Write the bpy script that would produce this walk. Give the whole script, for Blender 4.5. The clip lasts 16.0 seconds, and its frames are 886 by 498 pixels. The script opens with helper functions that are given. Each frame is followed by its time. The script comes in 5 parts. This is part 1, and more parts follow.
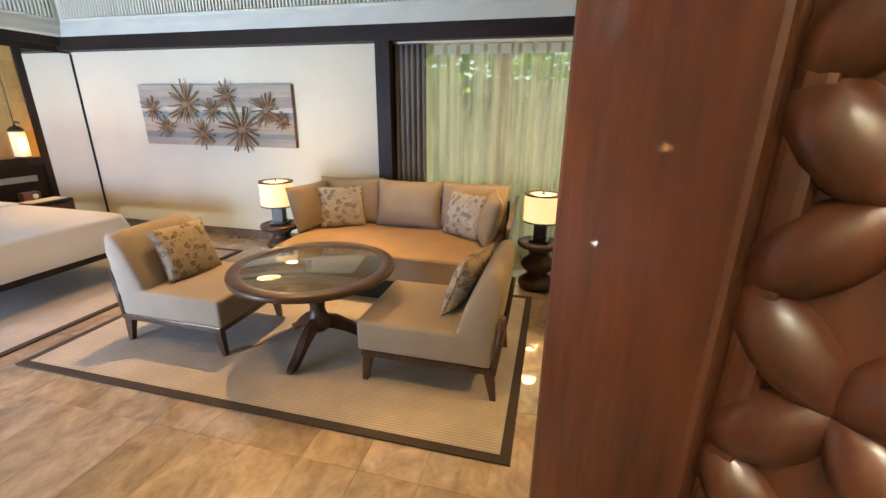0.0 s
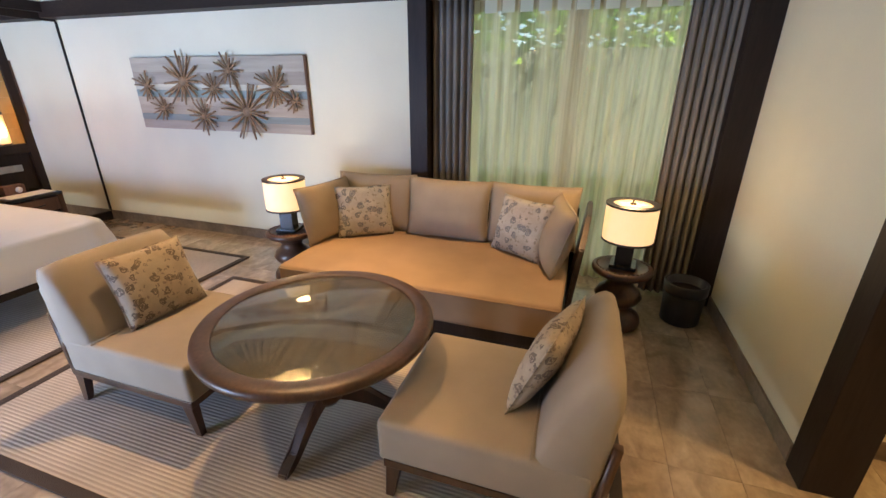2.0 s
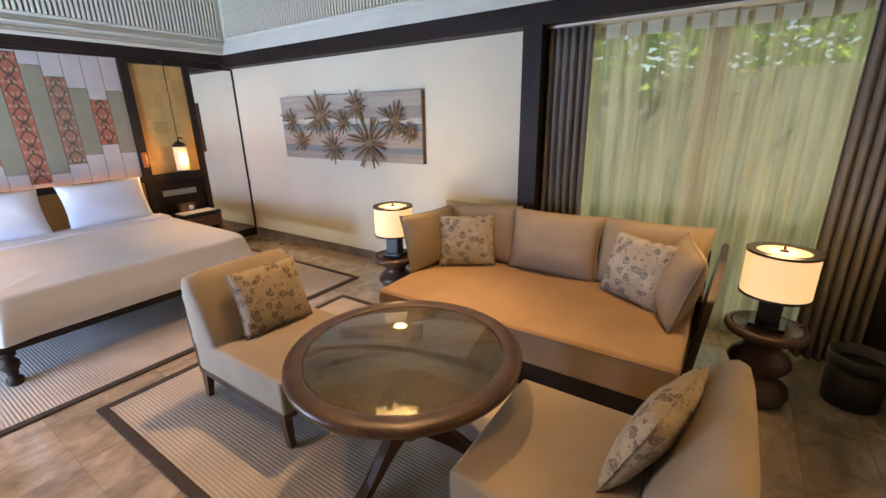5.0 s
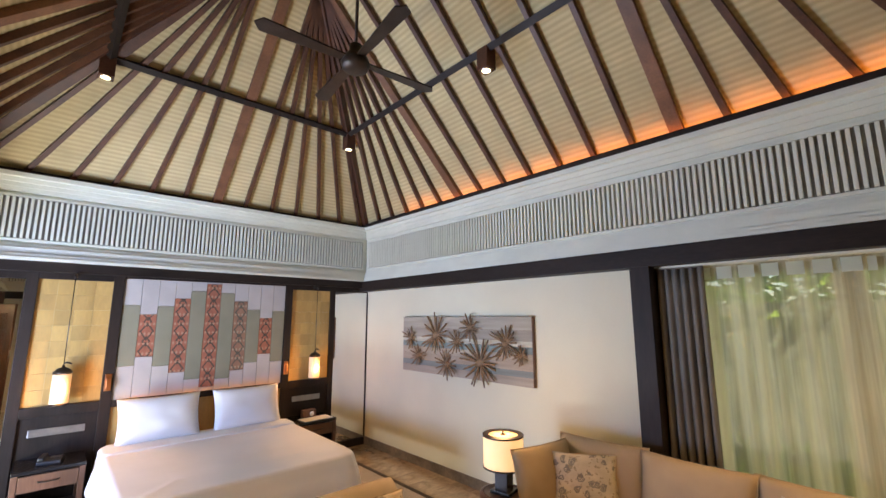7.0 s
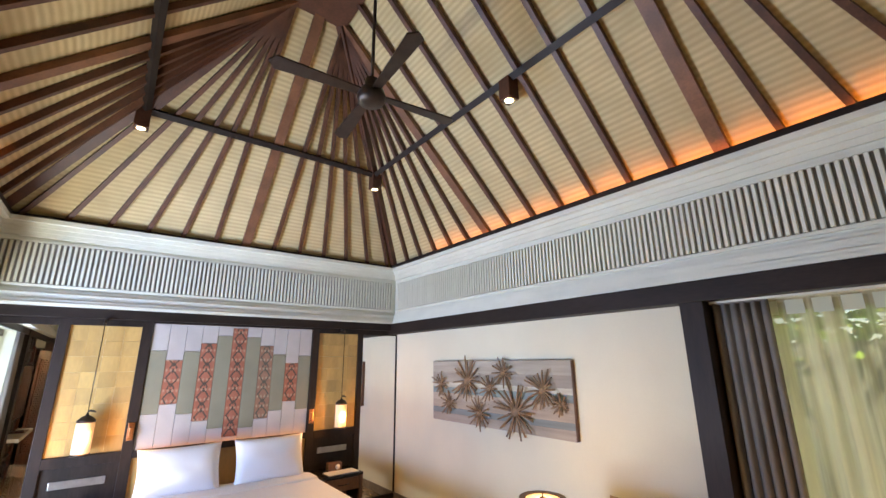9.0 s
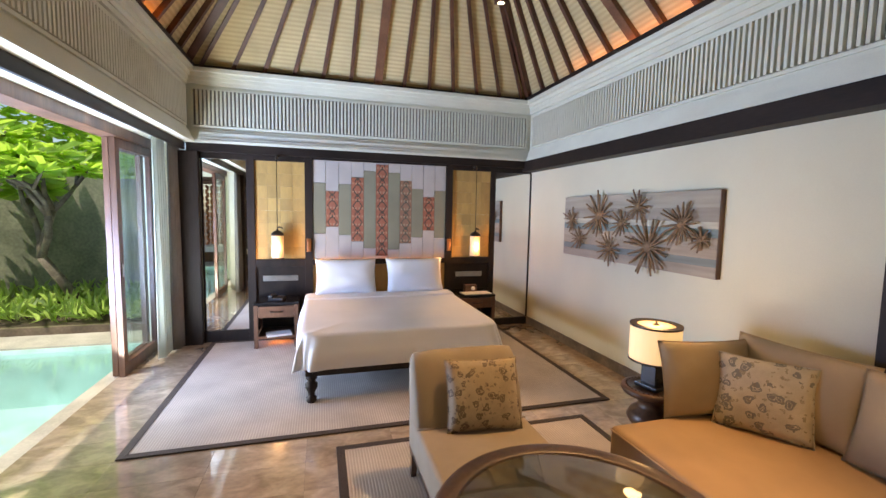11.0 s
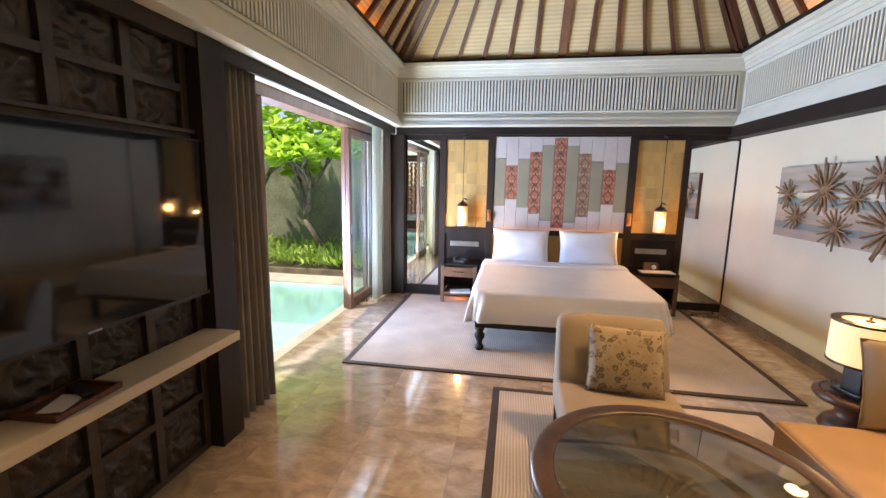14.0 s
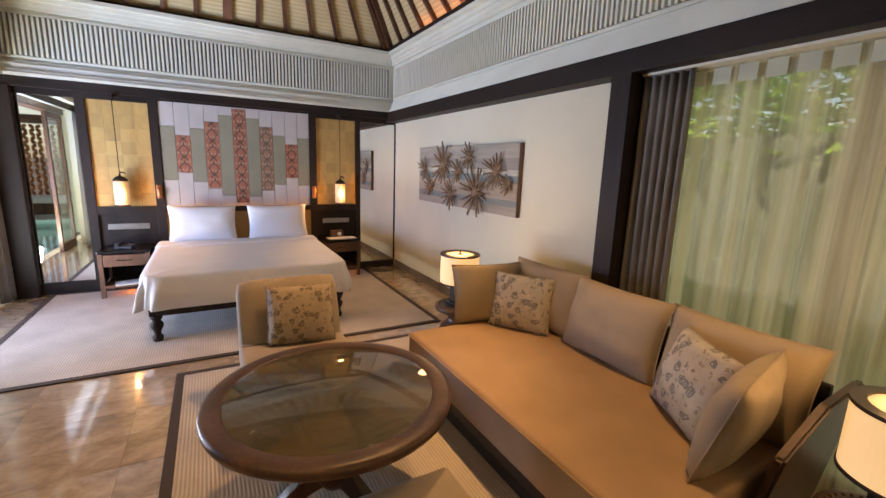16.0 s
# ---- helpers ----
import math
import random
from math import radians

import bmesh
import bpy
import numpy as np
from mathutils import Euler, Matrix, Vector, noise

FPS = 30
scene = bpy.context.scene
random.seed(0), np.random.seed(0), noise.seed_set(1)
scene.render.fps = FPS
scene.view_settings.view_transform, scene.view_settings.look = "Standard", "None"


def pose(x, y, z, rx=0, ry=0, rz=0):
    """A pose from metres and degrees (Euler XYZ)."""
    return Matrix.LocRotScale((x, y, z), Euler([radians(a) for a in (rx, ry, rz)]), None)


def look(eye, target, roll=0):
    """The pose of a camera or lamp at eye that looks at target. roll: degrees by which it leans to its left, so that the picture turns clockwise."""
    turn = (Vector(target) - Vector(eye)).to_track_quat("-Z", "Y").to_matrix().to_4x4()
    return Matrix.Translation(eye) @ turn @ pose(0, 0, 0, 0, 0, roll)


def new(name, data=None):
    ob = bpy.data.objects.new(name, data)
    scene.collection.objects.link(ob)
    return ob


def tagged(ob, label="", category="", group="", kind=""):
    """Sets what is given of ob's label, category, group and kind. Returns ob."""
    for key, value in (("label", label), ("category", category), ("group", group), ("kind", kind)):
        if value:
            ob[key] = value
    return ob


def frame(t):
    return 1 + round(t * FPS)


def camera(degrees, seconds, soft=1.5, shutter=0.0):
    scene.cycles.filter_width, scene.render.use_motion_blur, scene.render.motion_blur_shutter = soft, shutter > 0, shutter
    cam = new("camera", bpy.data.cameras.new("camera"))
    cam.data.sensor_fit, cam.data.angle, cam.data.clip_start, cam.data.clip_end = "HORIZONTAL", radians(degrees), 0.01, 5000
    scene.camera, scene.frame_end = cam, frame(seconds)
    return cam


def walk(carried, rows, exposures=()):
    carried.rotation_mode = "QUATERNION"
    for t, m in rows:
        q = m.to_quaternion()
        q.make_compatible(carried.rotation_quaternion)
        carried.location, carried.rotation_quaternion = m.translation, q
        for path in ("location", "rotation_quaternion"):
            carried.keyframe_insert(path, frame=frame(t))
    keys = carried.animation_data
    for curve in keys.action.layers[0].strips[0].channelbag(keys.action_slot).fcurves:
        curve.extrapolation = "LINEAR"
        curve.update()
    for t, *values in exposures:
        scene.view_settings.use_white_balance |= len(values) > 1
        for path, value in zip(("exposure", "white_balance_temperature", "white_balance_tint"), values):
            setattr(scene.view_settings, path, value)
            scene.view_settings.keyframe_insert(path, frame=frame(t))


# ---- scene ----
cam = camera(93.0, 16.0)
PATH = [
    (0, (0.098, -0.065, 1.601), (-0.368, 1.777, 0.979), 0.6),
    (0.5, (0.029, 0.181, 1.636), (-0.345, 2.032, 0.976), 1.6),
    (1, (-0.098, 0.421, 1.656), (-0.472, 2.271, 0.995), 0.3),
    (1.5, (-0.209, 0.667, 1.642), (-0.736, 2.47, 0.954), 0.5),
    (2, (-0.301, 0.837, 1.639), (-0.883, 2.605, 0.907), 0.3),
    (2.5, (-0.341, 0.915, 1.613), (-0.944, 2.657, 0.836), -0.9),
    (3, (-0.29, 0.986, 1.591), (-0.964, 2.696, 0.804), -1.2),
    (5.5, (-0.271, 0.959, 1.676), (-1.469, 2.492, 1.214), -1.0),
    (6, (-0.287, 0.923, 1.715), (-1.614, 2.399, 1.466), -0.6),
    (6.5, (-0.275, 0.858, 1.78), (-1.692, 2.27, 1.795), -0.4),
    (7, (-0.218, 0.821, 1.867), (-1.678, 2.15, 2.189), -0.1),
    (7.5, (-0.197, 0.799, 1.925), (-1.645, 2.056, 2.492), -0.3),
    (8, (-0.234, 0.812, 1.928), (-1.662, 2.035, 2.61), -0.6),
    (10.5, (-0.409, 1.43, 1.695), (-2.242, 2.229, 1.661), 0.9),
    (11, (-0.283, 1.444, 1.652), (-2.196, 2.002, 1.481), 1.1),
    (11.5, (-0.194, 1.505, 1.644), (-2.156, 1.795, 1.387), 1.4),
    (12, (-0.115, 1.625, 1.635), (-2.093, 1.637, 1.337), 1.8),
    (12.5, (-0.046, 1.685, 1.621), (-2.008, 1.446, 1.316), 2.0),
    (13, (0.025, 1.677, 1.635), (-1.908, 1.269, 1.327), 2.1),
    (13.5, (0.07, 1.662, 1.634), (-1.852, 1.198, 1.33), 1.7),
    (14, (0.071, 1.646, 1.64), (-1.879, 1.32, 1.333), 1.1),
    (14.5, (0.079, 1.581, 1.636), (-1.895, 1.571, 1.313), 0.7),
    (15, (0.14, 1.587, 1.62), (-1.797, 1.944, 1.27), 0.7),
    (15.5, (0.231, 1.66, 1.616), (-1.583, 2.415, 1.243), 0.7),
    (16, (0.373, 1.853, 1.622), (-1.344, 2.806, 1.242), 2.0),
]
# seconds, stops, kelvin, tint
EXPOSURES = ((0.0, 0.55, 6800, 6), (1.5, 0.42, 6300, 8), (3.0, 0.36, 6000, 9), (5.5, 0.1, 6900, 10), (6.5, 0.02, 7100, 12), (8.0, 0.35, 7200, 13), (10.5, 0.1, 7200, 10),
             (11.0, 0.02, 7100, 10), (12.5, 0.25, 7200, 13), (13.5, 0.35, 7200, 13), (14.5, 0.2, 7100, 11), (16.0, -0.08, 7500, 16))
walk(cam, [(t, look(eye, target, roll)) for t, eye, target, roll in PATH], exposures=EXPOSURES)

# ---- world, sun and lamps ----
world = bpy.data.worlds.new("world")
scene.world = world
world.use_nodes = True
wn = world.node_tree
sky = wn.nodes.new("ShaderNodeTexSky")
sky.sky_type = 'NISHITA'
sky.sun_disc = False
sky.sun_elevation = radians(60)
sky.sun_rotation = radians(149)
wn.nodes["Background"].inputs["Strength"].default_value = 0.15
wn.links.new(sky.outputs["Color"], wn.nodes["Background"].inputs["Color"])


def lamp(name, kind, m, energy, color, size=0.1, size_y=None, spot=60, blend=0.6):
    d = bpy.data.lights.new(name, kind)
    d.energy, d.color = energy, color
    if kind == 'AREA':
        d.size = size
        if size_y:
            d.shape, d.size_y = 'RECTANGLE', size_y
    elif kind == 'SUN':
        d.angle = radians(0.6)
    else:
        d.shadow_soft_size = size
    if kind == 'SPOT':
        d.spot_size, d.spot_blend = radians(spot), blend
    ob = new(name, d)
    ob.matrix_world = m
    return ob


WARM = (1.0, 0.58, 0.25)
SPOTW = (1.0, 0.56, 0.23)
# the sun stands high in the south-east
lamp("sun", 'SUN', look((2.6, -4.3, 8.6), (0, 0, 0)), 5.0, (1.0, 0.95, 0.86))
# added area lamps stand for skylight and ground bounce through glass doors and sheer
lamp("door_skylight_fill", 'AREA', look((-4.15, -1.06, 1.00), (-5.05, 1.19, 2.8)), 220, (0.34, 0.51, 1.0), 1.1, 1.2)
lamp("door_bounce_fill", 'AREA', look((-4.05, -0.56, 0.16), (-3.6, 1.3, 4.2)), 110, (0.86, 0.94, 1.0), 1.6, 0.28)
lamp("window_skylight_fill", 'AREA', look((-0.50, 4.59, 1.15), (-0.50, 0, 1.15)), 5, (0.95, 1.0, 0.84), 2.0, 2.0)
lamp("passage_light", 'SPOT', look((1.9, 2.1, 2.5), (1.7, 2.4, 0)), 120, (1.0, 0.58, 0.22), 0.06, spot=120)
# fill with no fitting, added to brighten the carved door leaf
lamp("entry_fill", 'AREA', look((0.0, -0.45, 2.5), (0.1, -0.05, 0.9)), 26, (1.0, 0.92, 0.82), 0.3)

# ---- materials ----
MATS = {}


def mat(name, base, rough=0.6, var=0.12, scale=8.0, fine=90.0, bump=0.15, metal=0.0, stretch=(1, 1, 1),
        tone=None, emit=None, strength=0.0, spec=0.5, rand=0.0, coat=0.0, twist=0.0):
    """A surface with variation at two scales and fine relief; tone: second colour; rand: spread from piece to piece."""
    m = bpy.data.materials.new(name)
    m.use_nodes = True
    nt = m.node_tree
    b = nt.nodes["Principled BSDF"]
    L = nt.links.new
    tc = nt.nodes.new("ShaderNodeTexCoord")
    mp = nt.nodes.new("ShaderNodeMapping")
    mp.inputs["Scale"].default_value = stretch
    src = tc.outputs["Object"]
    if rand:
        oi = nt.nodes.new("ShaderNodeObjectInfo")
        ad = nt.nodes.new("ShaderNodeVectorMath")
        ad.operation = 'ADD'
        ml = nt.nodes.new("ShaderNodeMath")
        ml.operation = 'MULTIPLY'
        ml.inputs[1].default_value = 37.0
        L(oi.outputs["Random"], ml.inputs[0])
        L(src, ad.inputs[0])
        L(ml.outputs[0], ad.inputs[1])
        src = ad.outputs[0]
    L(src, mp.inputs["Vector"])
    n1 = nt.nodes.new("ShaderNodeTexNoise")
    n1.inputs["Scale"].default_value = scale
    n1.inputs["Detail"].default_value = 6
    n1.inputs["Distortion"].default_value = twist
    n2 = nt.nodes.new("ShaderNodeTexNoise")
    n2.inputs["Scale"].default_value = fine
    n2.inputs["Detail"].default_value = 4
    for n in (n1, n2):
        L(mp.outputs[0], n.inputs["Vector"])
    ramp = nt.nodes.new("ShaderNodeValToRGB")
    dark = [c * (1 - var * 1.6) for c in base] if tone is None else list(tone)
    light = [min(1, c * (1 + var)) for c in base]
    ramp.color_ramp.elements[0].position, ramp.color_ramp.elements[1].position = 0.32, 0.68
    ramp.color_ramp.elements[0].color = (*dark, 1)
    ramp.color_ramp.elements[1].color = (*light, 1)
    L(n1.outputs["Fac"], ramp.inputs[0])
    mix = nt.nodes.new("ShaderNodeMix")
    mix.data_type, mix.blend_type = 'RGBA', 'MULTIPLY'
    r2 = nt.nodes.new("ShaderNodeValToRGB")
    v = 1 - var * 1.3
    r2.color_ramp.elements[0].position, r2.color_ramp.elements[1].position = 0.3, 0.7
    r2.color_ramp.elements[0].color = (v, v, v, 1)
    L(n2.outputs["Fac"], r2.inputs[0])
    mix.inputs[0].default_value = 1.0
    L(ramp.outputs[0], mix.inputs[6])
    L(r2.outputs[0], mix.inputs[7])
    out = mix.outputs[2]
    if rand:
        hs = nt.nodes.new("ShaderNodeHueSaturation")
        mr = nt.nodes.new("ShaderNodeMapRange")
        mr.inputs["To Min"].default_value, mr.inputs["To Max"].default_value = 1 - rand, 1 + rand
        L(oi.outputs["Random"], mr.inputs["Value"])
        L(mr.outputs[0], hs.inputs["Value"])
        L(out, hs.inputs["Color"])
        out = hs.outputs[0]
    L(out, b.inputs["Base Color"])
    b.inputs["Roughness"].default_value = rough
    b.inputs["Metallic"].default_value = metal
    b.inputs["Specular IOR Level"].default_value = spec
    b.inputs["Coat Weight"].default_value = coat
    b.inputs["Coat Roughness"].default_value = 0.03
    if bump:
        bp = nt.nodes.new("ShaderNodeBump")
        bp.inputs["Strength"].default_value = bump
        bp.inputs["Distance"].default_value = 0.004
        L(n2.outputs["Fac"], bp.inputs["Height"])
        L(bp.outputs[0], b.inputs["Normal"])
    if emit:
        b.inputs["Emission Color"].default_value = (*emit, 1)
        b.inputs["Emission Strength"].default_value = strength
    MATS[name] = m
    return m


def nodes_of(m):
    return m.node_tree, m.node_tree.nodes["Principled BSDF"], m.node_tree.links.new


def weave(name, base, tone, pitch, rough=0.85, axis='X', contrast=0.6, bump=0.5):
    """Cloth or matting with ribs across one axis and irregular thread."""
    m = mat(name, base, rough, 0.1, 3.0, 220, 0.2)
    nt, b, L = nodes_of(m)
    tc = nt.nodes.new("ShaderNodeTexCoord")
    w = nt.nodes.new("ShaderNodeTexWave")
    w.bands_direction = axis
    w.inputs["Scale"].default_value = 0.314 / pitch
    w.inputs["Distortion"].default_value = 0.25
    w.inputs["Detail"].default_value = 2
    w.inputs["Detail Scale"].default_value = 6
    L(tc.outputs["Object"], w.inputs["Vector"])
    mx = nt.nodes.new("ShaderNodeMix")
    mx.data_type = 'RGBA'
    old = b.inputs["Base Color"].links[0].from_socket
    mul = nt.nodes.new("ShaderNodeMath")
    mul.operation = 'MULTIPLY'
    mul.inputs[1].default_value = contrast
    L(w.outputs["Fac"], mul.inputs[0])
    L(mul.outputs[0], mx.inputs[0])
    L(old, mx.inputs[6])
    mx.inputs[7].default_value = (*tone, 1)
    L(mx.outputs[2], b.inputs["Base Color"])
    bp = nt.nodes.new("ShaderNodeBump")
    bp.inputs["Strength"].default_value = bump
    bp.inputs["Distance"].default_value = 0.003
    L(w.outputs["Fac"], bp.inputs["Height"])
    L(bp.outputs[0], b.inputs["Normal"])
    return m


def blossom(name, ground, c1, c2, scale):
    """Woven cloth with scattered dark blossoms."""
    m = mat(name, ground, 0.8, 0.1, 12, 300, 0.25)
    nt, b, L = nodes_of(m)
    tc = nt.nodes.new("ShaderNodeTexCoord")
    nz = nt.nodes.new("ShaderNodeTexNoise")
    nz.inputs["Scale"].default_value = scale * 2.2
    vm = nt.nodes.new("ShaderNodeVectorMath")
    vm.operation = 'MULTIPLY_ADD'
    vm.inputs[1].default_value = (0.05, 0.05, 0.05)
    L(tc.outputs["Object"], nz.inputs["Vector"])
    L(nz.outputs["Color"], vm.inputs[0])
    L(tc.outputs["Object"], vm.inputs[2])
    prev = b.inputs["Base Color"].links[0].from_socket
    for s, stops, colour in ((scale, (0.0, 0.16, 0.2, 0.33, 0.37), c1), (scale * 2.1, (0.0, 0.1, 0.14, 0.27, 0.31), c2)):
        vo = nt.nodes.new("ShaderNodeTexVoronoi")
        vo.inputs["Scale"].default_value = s
        L(vm.outputs[0], vo.inputs["Vector"])
        r = nt.nodes.new("ShaderNodeValToRGB")
        r.color_ramp.interpolation = 'CONSTANT'
        e = r.color_ramp.elements
        e[0].position, e[0].color = 0, (1, 1, 1, 1)
        e[1].position, e[1].color = stops[1], (0, 0, 0, 1)
        for p, v in ((stops[2], 1), (stops[3], 0)):
            q = e.new(p)
            q.color = (v, v, v, 1)
        L(vo.outputs["Distance"], r.inputs[0])
        mx = nt.nodes.new("ShaderNodeMix")
        mx.data_type = 'RGBA'
        mm = nt.nodes.new("ShaderNodeMath")
        mm.operation = 'MULTIPLY'
        mm.inputs[1].default_value = 0.75
        L(r.outputs[0], mm.inputs[0])
        L(mm.outputs[0], mx.inputs[0])
        L(prev, mx.inputs[6])
        mx.inputs[7].default_value = (*colour, 1)
        prev = mx.outputs[2]
    L(prev, b.inputs["Base Color"])
    return m


PAINT = mat("cream_paint", (0.72, 0.70, 0.54), 0.75, 0.03, 1.5, 160, 0.08)
TRIM = mat("pale_trim_paint", (0.72, 0.73, 0.62), 0.55, 0.04, 3, 120, 0.06)
DARK = mat("dark_stained_wood", (0.026, 0.018, 0.014), 0.55, 0.25, 5, 70, 0.15, stretch=(1, 1, 0.12), spec=0.25)
DARKH = mat("dark_stained_beam", (0.026, 0.018, 0.014), 0.55, 0.25, 5, 70, 0.15, stretch=(0.2, 0.2, 1), spec=0.25)
WOOD = mat("brown_turned_wood", (0.075, 0.036, 0.020), 0.38, 0.28, 7, 60, 0.12, stretch=(1, 1, 0.2), coat=0.1)
FRAMEW = mat("brown_door_wood", (0.16, 0.075, 0.04), 0.4, 0.25, 6, 70, 0.12, stretch=(1, 1, 0.1))
RED = mat("red_brown_varnished_wood", (0.13, 0.038, 0.017), 0.34, 0.4, 9, 70, 0.3, stretch=(1, 1, 0.15), coat=0.15)
CARVE = mat("black_carved_wood", (0.045, 0.033, 0.026), 0.5, 0.3, 12, 80, 0.3)
RAFT = mat("rafter_wood", (0.105, 0.040, 0.020), 0.5, 0.25, 5, 60, 0.15)
RAFTL = mat("light_rafter_wood", (0.20, 0.085, 0.04), 0.5, 0.2, 5, 60, 0.15)
MATTING = weave("palm_matting", (0.62, 0.50, 0.27), (0.42, 0.32, 0.16), 0.035, 0.9, 'Z', 0.7, 0.6)
BAMBOO = mat("bamboo_panel", (0.52, 0.33, 0.11), 0.5, 0.08, 9, 60, 0.15, rand=0.14, stretch=(1, 1, 0.3))
TILE = mat("brown_marble", (0.44, 0.355, 0.265), 0.16, 0.14, 4.5, 26, 0.0, tone=(0.29, 0.225, 0.165), rand=0.13, spec=0.5, stretch=(1.5, 1, 1), coat=1.0, twist=0.9)
GROUT = mat("floor_grout", (0.20, 0.15, 0.11), 0.7, 0.1, 6)
SKIRT = mat("stone_skirting", (0.22, 0.17, 0.125), 0.3, 0.25, 4, 30, 0.02)
RUG = weave("ribbed_rug", (0.52, 0.47, 0.41), (0.25, 0.23, 0.22), 0.019, 0.95, 'Y', 0.5, 0.6)
RUGB = weave("rug_binding", (0.06, 0.045, 0.038), (0.03, 0.024, 0.02), 0.006, 0.9, 'X', 0.5, 0.4)
LINEN = mat("beige_upholstery", (0.32, 0.27, 0.215), 0.85, 0.06, 4, 420, 0.3)
LINEN2 = mat("tan_seat_fabric", (0.40, 0.27, 0.16), 0.85, 0.06, 4, 420, 0.3)
CUSH = mat("sand_cushion_fabric", (0.40, 0.32, 0.215), 0.85, 0.06, 5, 380, 0.3)
FLORAL = blossom("blossom_cushion_fabric", (0.52, 0.48, 0.39), (0.10, 0.115, 0.13), (0.22, 0.19, 0.14), 13)
FLORAL2 = blossom("brown_blossom_fabric", (0.40, 0.33, 0.24), (0.07, 0.05, 0.04), (0.17, 0.13, 0.10), 15)
SHEET = mat("white_bed_linen", (0.80, 0.79, 0.79), 0.8, 0.02, 3, 200, 0.12)
BLACK = mat("black_lacquer", (0.012, 0.012, 0.013), 0.25, 0.1, 5, 80, 0.02)
PLASTIC = mat("black_plastic", (0.02, 0.02, 0.022), 0.4, 0.1, 10, 120, 0.05)
SCREEN = mat("tv_screen_glass", (0.010, 0.011, 0.013), 0.05, 0.02, 3, 50, 0.0, spec=0.7)
STEEL = mat("brushed_metal", (0.42, 0.41, 0.39), 0.35, 0.1, 10, 90, 0.05, metal=1.0)
COPPER = mat("copper", (0.72, 0.32, 0.14), 0.28, 0.1, 10, 90, 0.05, metal=1.0)
BRONZE = mat("dark_bronze", (0.06, 0.045, 0.035), 0.4, 0.15, 10, 90, 0.05, metal=0.7)
SAGE = mat("sage_fabric", (0.25, 0.24, 0.165), 0.85, 0.05, 4, 350, 0.2)
CREAM = mat("cream_fabric", (0.48, 0.45, 0.42), 0.85, 0.05, 4, 350, 0.2)
STONE = mat("pale_shelf_stone", (0.62, 0.53, 0.40), 0.3, 0.05, 3, 90, 0.03)
GARDENWALL = mat("weathered_garden_wall", (0.30, 0.30, 0.22), 0.9, 0.25, 1.4, 22, 0.4, tone=(0.16, 0.17, 0.12))
SOIL = mat("planting_soil", (0.10, 0.075, 0.05), 0.95, 0.3, 6, 60, 0.6)
PAVING = mat("pale_paving", (0.55, 0.52, 0.45), 0.7, 0.15, 3, 60, 0.3)
POOLT = mat("turquoise_pool_tile", (0.66, 0.92, 0.88), 0.3, 0.12, 4, 50, 0.05)
VENT_SHADE = mat("vent_shade_board", (0.27, 0.255, 0.22), 0.8, 0.1, 5)
BARK = mat("frangipani_bark", (0.24, 0.20, 0.15), 0.9, 0.3, 8, 60, 0.5)
LATTICE = mat("orange_carved_lattice", (0.45, 0.17, 0.07), 0.5, 0.2, 6, 60, 0.2)
DRAPE = mat("grey_drape", (0.20, 0.185, 0.16), 0.9, 0.08, 5, 350, 0.25)
CANVAS = mat("painted_canvas", (0.40, 0.36, 0.32), 0.8, 0.08, 5, 200, 0.2)
TWIG = mat("driftwood_stick", (0.30, 0.19, 0.105), 0.7, 0.25, 20, 120, 0.3)
CARDW = mat("white_card", (0.75, 0.74, 0.72), 0.6, 0.02)


def leaf_mat(name, c, d):
    m = mat(name, c, 0.45, 0.3, 1.5, 20, 0.1, tone=d)
    nt, b, L = nodes_of(m)
    tr = nt.nodes.new("ShaderNodeBsdfTranslucent")
    tr.inputs["Color"].default_value = (c[0] * 2.2, c[1] * 2.2, c[2] * 1.2, 1)
    mx = nt.nodes.new("ShaderNodeMixShader")
    mx.inputs[0].default_value = 0.55
    L(b.outputs[0], mx.inputs[1])
    L(tr.outputs[0], mx.inputs[2])
    L(mx.outputs[0], nt.nodes["Material Output"].inputs["Surface"])
    return m


LEAF = leaf_mat("frangipani_leaf", (0.32, 0.45, 0.11), (0.16, 0.28, 0.05))
FERN = leaf_mat("low_plant_leaf", (0.30, 0.40, 0.18), (0.12, 0.20, 0.06))


def cloth_mat(name, colour, see, trans):
    """Thin cloth that lets light and a blurred view through."""
    m = mat(name, colour, 0.9, 0.05, 5, 300, 0.1)
    nt, b, L = nodes_of(m)
    tr = nt.nodes.new("ShaderNodeBsdfTranslucent")
    tr.inputs["Color"].default_value = (*colour, 1)
    tp = nt.nodes.new("ShaderNodeBsdfTransparent")
    m1, m2 = nt.nodes.new("ShaderNodeMixShader"), nt.nodes.new("ShaderNodeMixShader")
    m1.inputs[0].default_value, m2.inputs[0].default_value = trans, see
    L(b.outputs[0], m1.inputs[1])
    L(tr.outputs[0], m1.inputs[2])
    L(m1.outputs[0], m2.inputs[1])
    L(tp.outputs[0], m2.inputs[2])
    L(m2.outputs[0], nt.nodes["Material Output"].inputs["Surface"])
    return m


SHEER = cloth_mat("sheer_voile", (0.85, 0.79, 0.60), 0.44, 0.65)
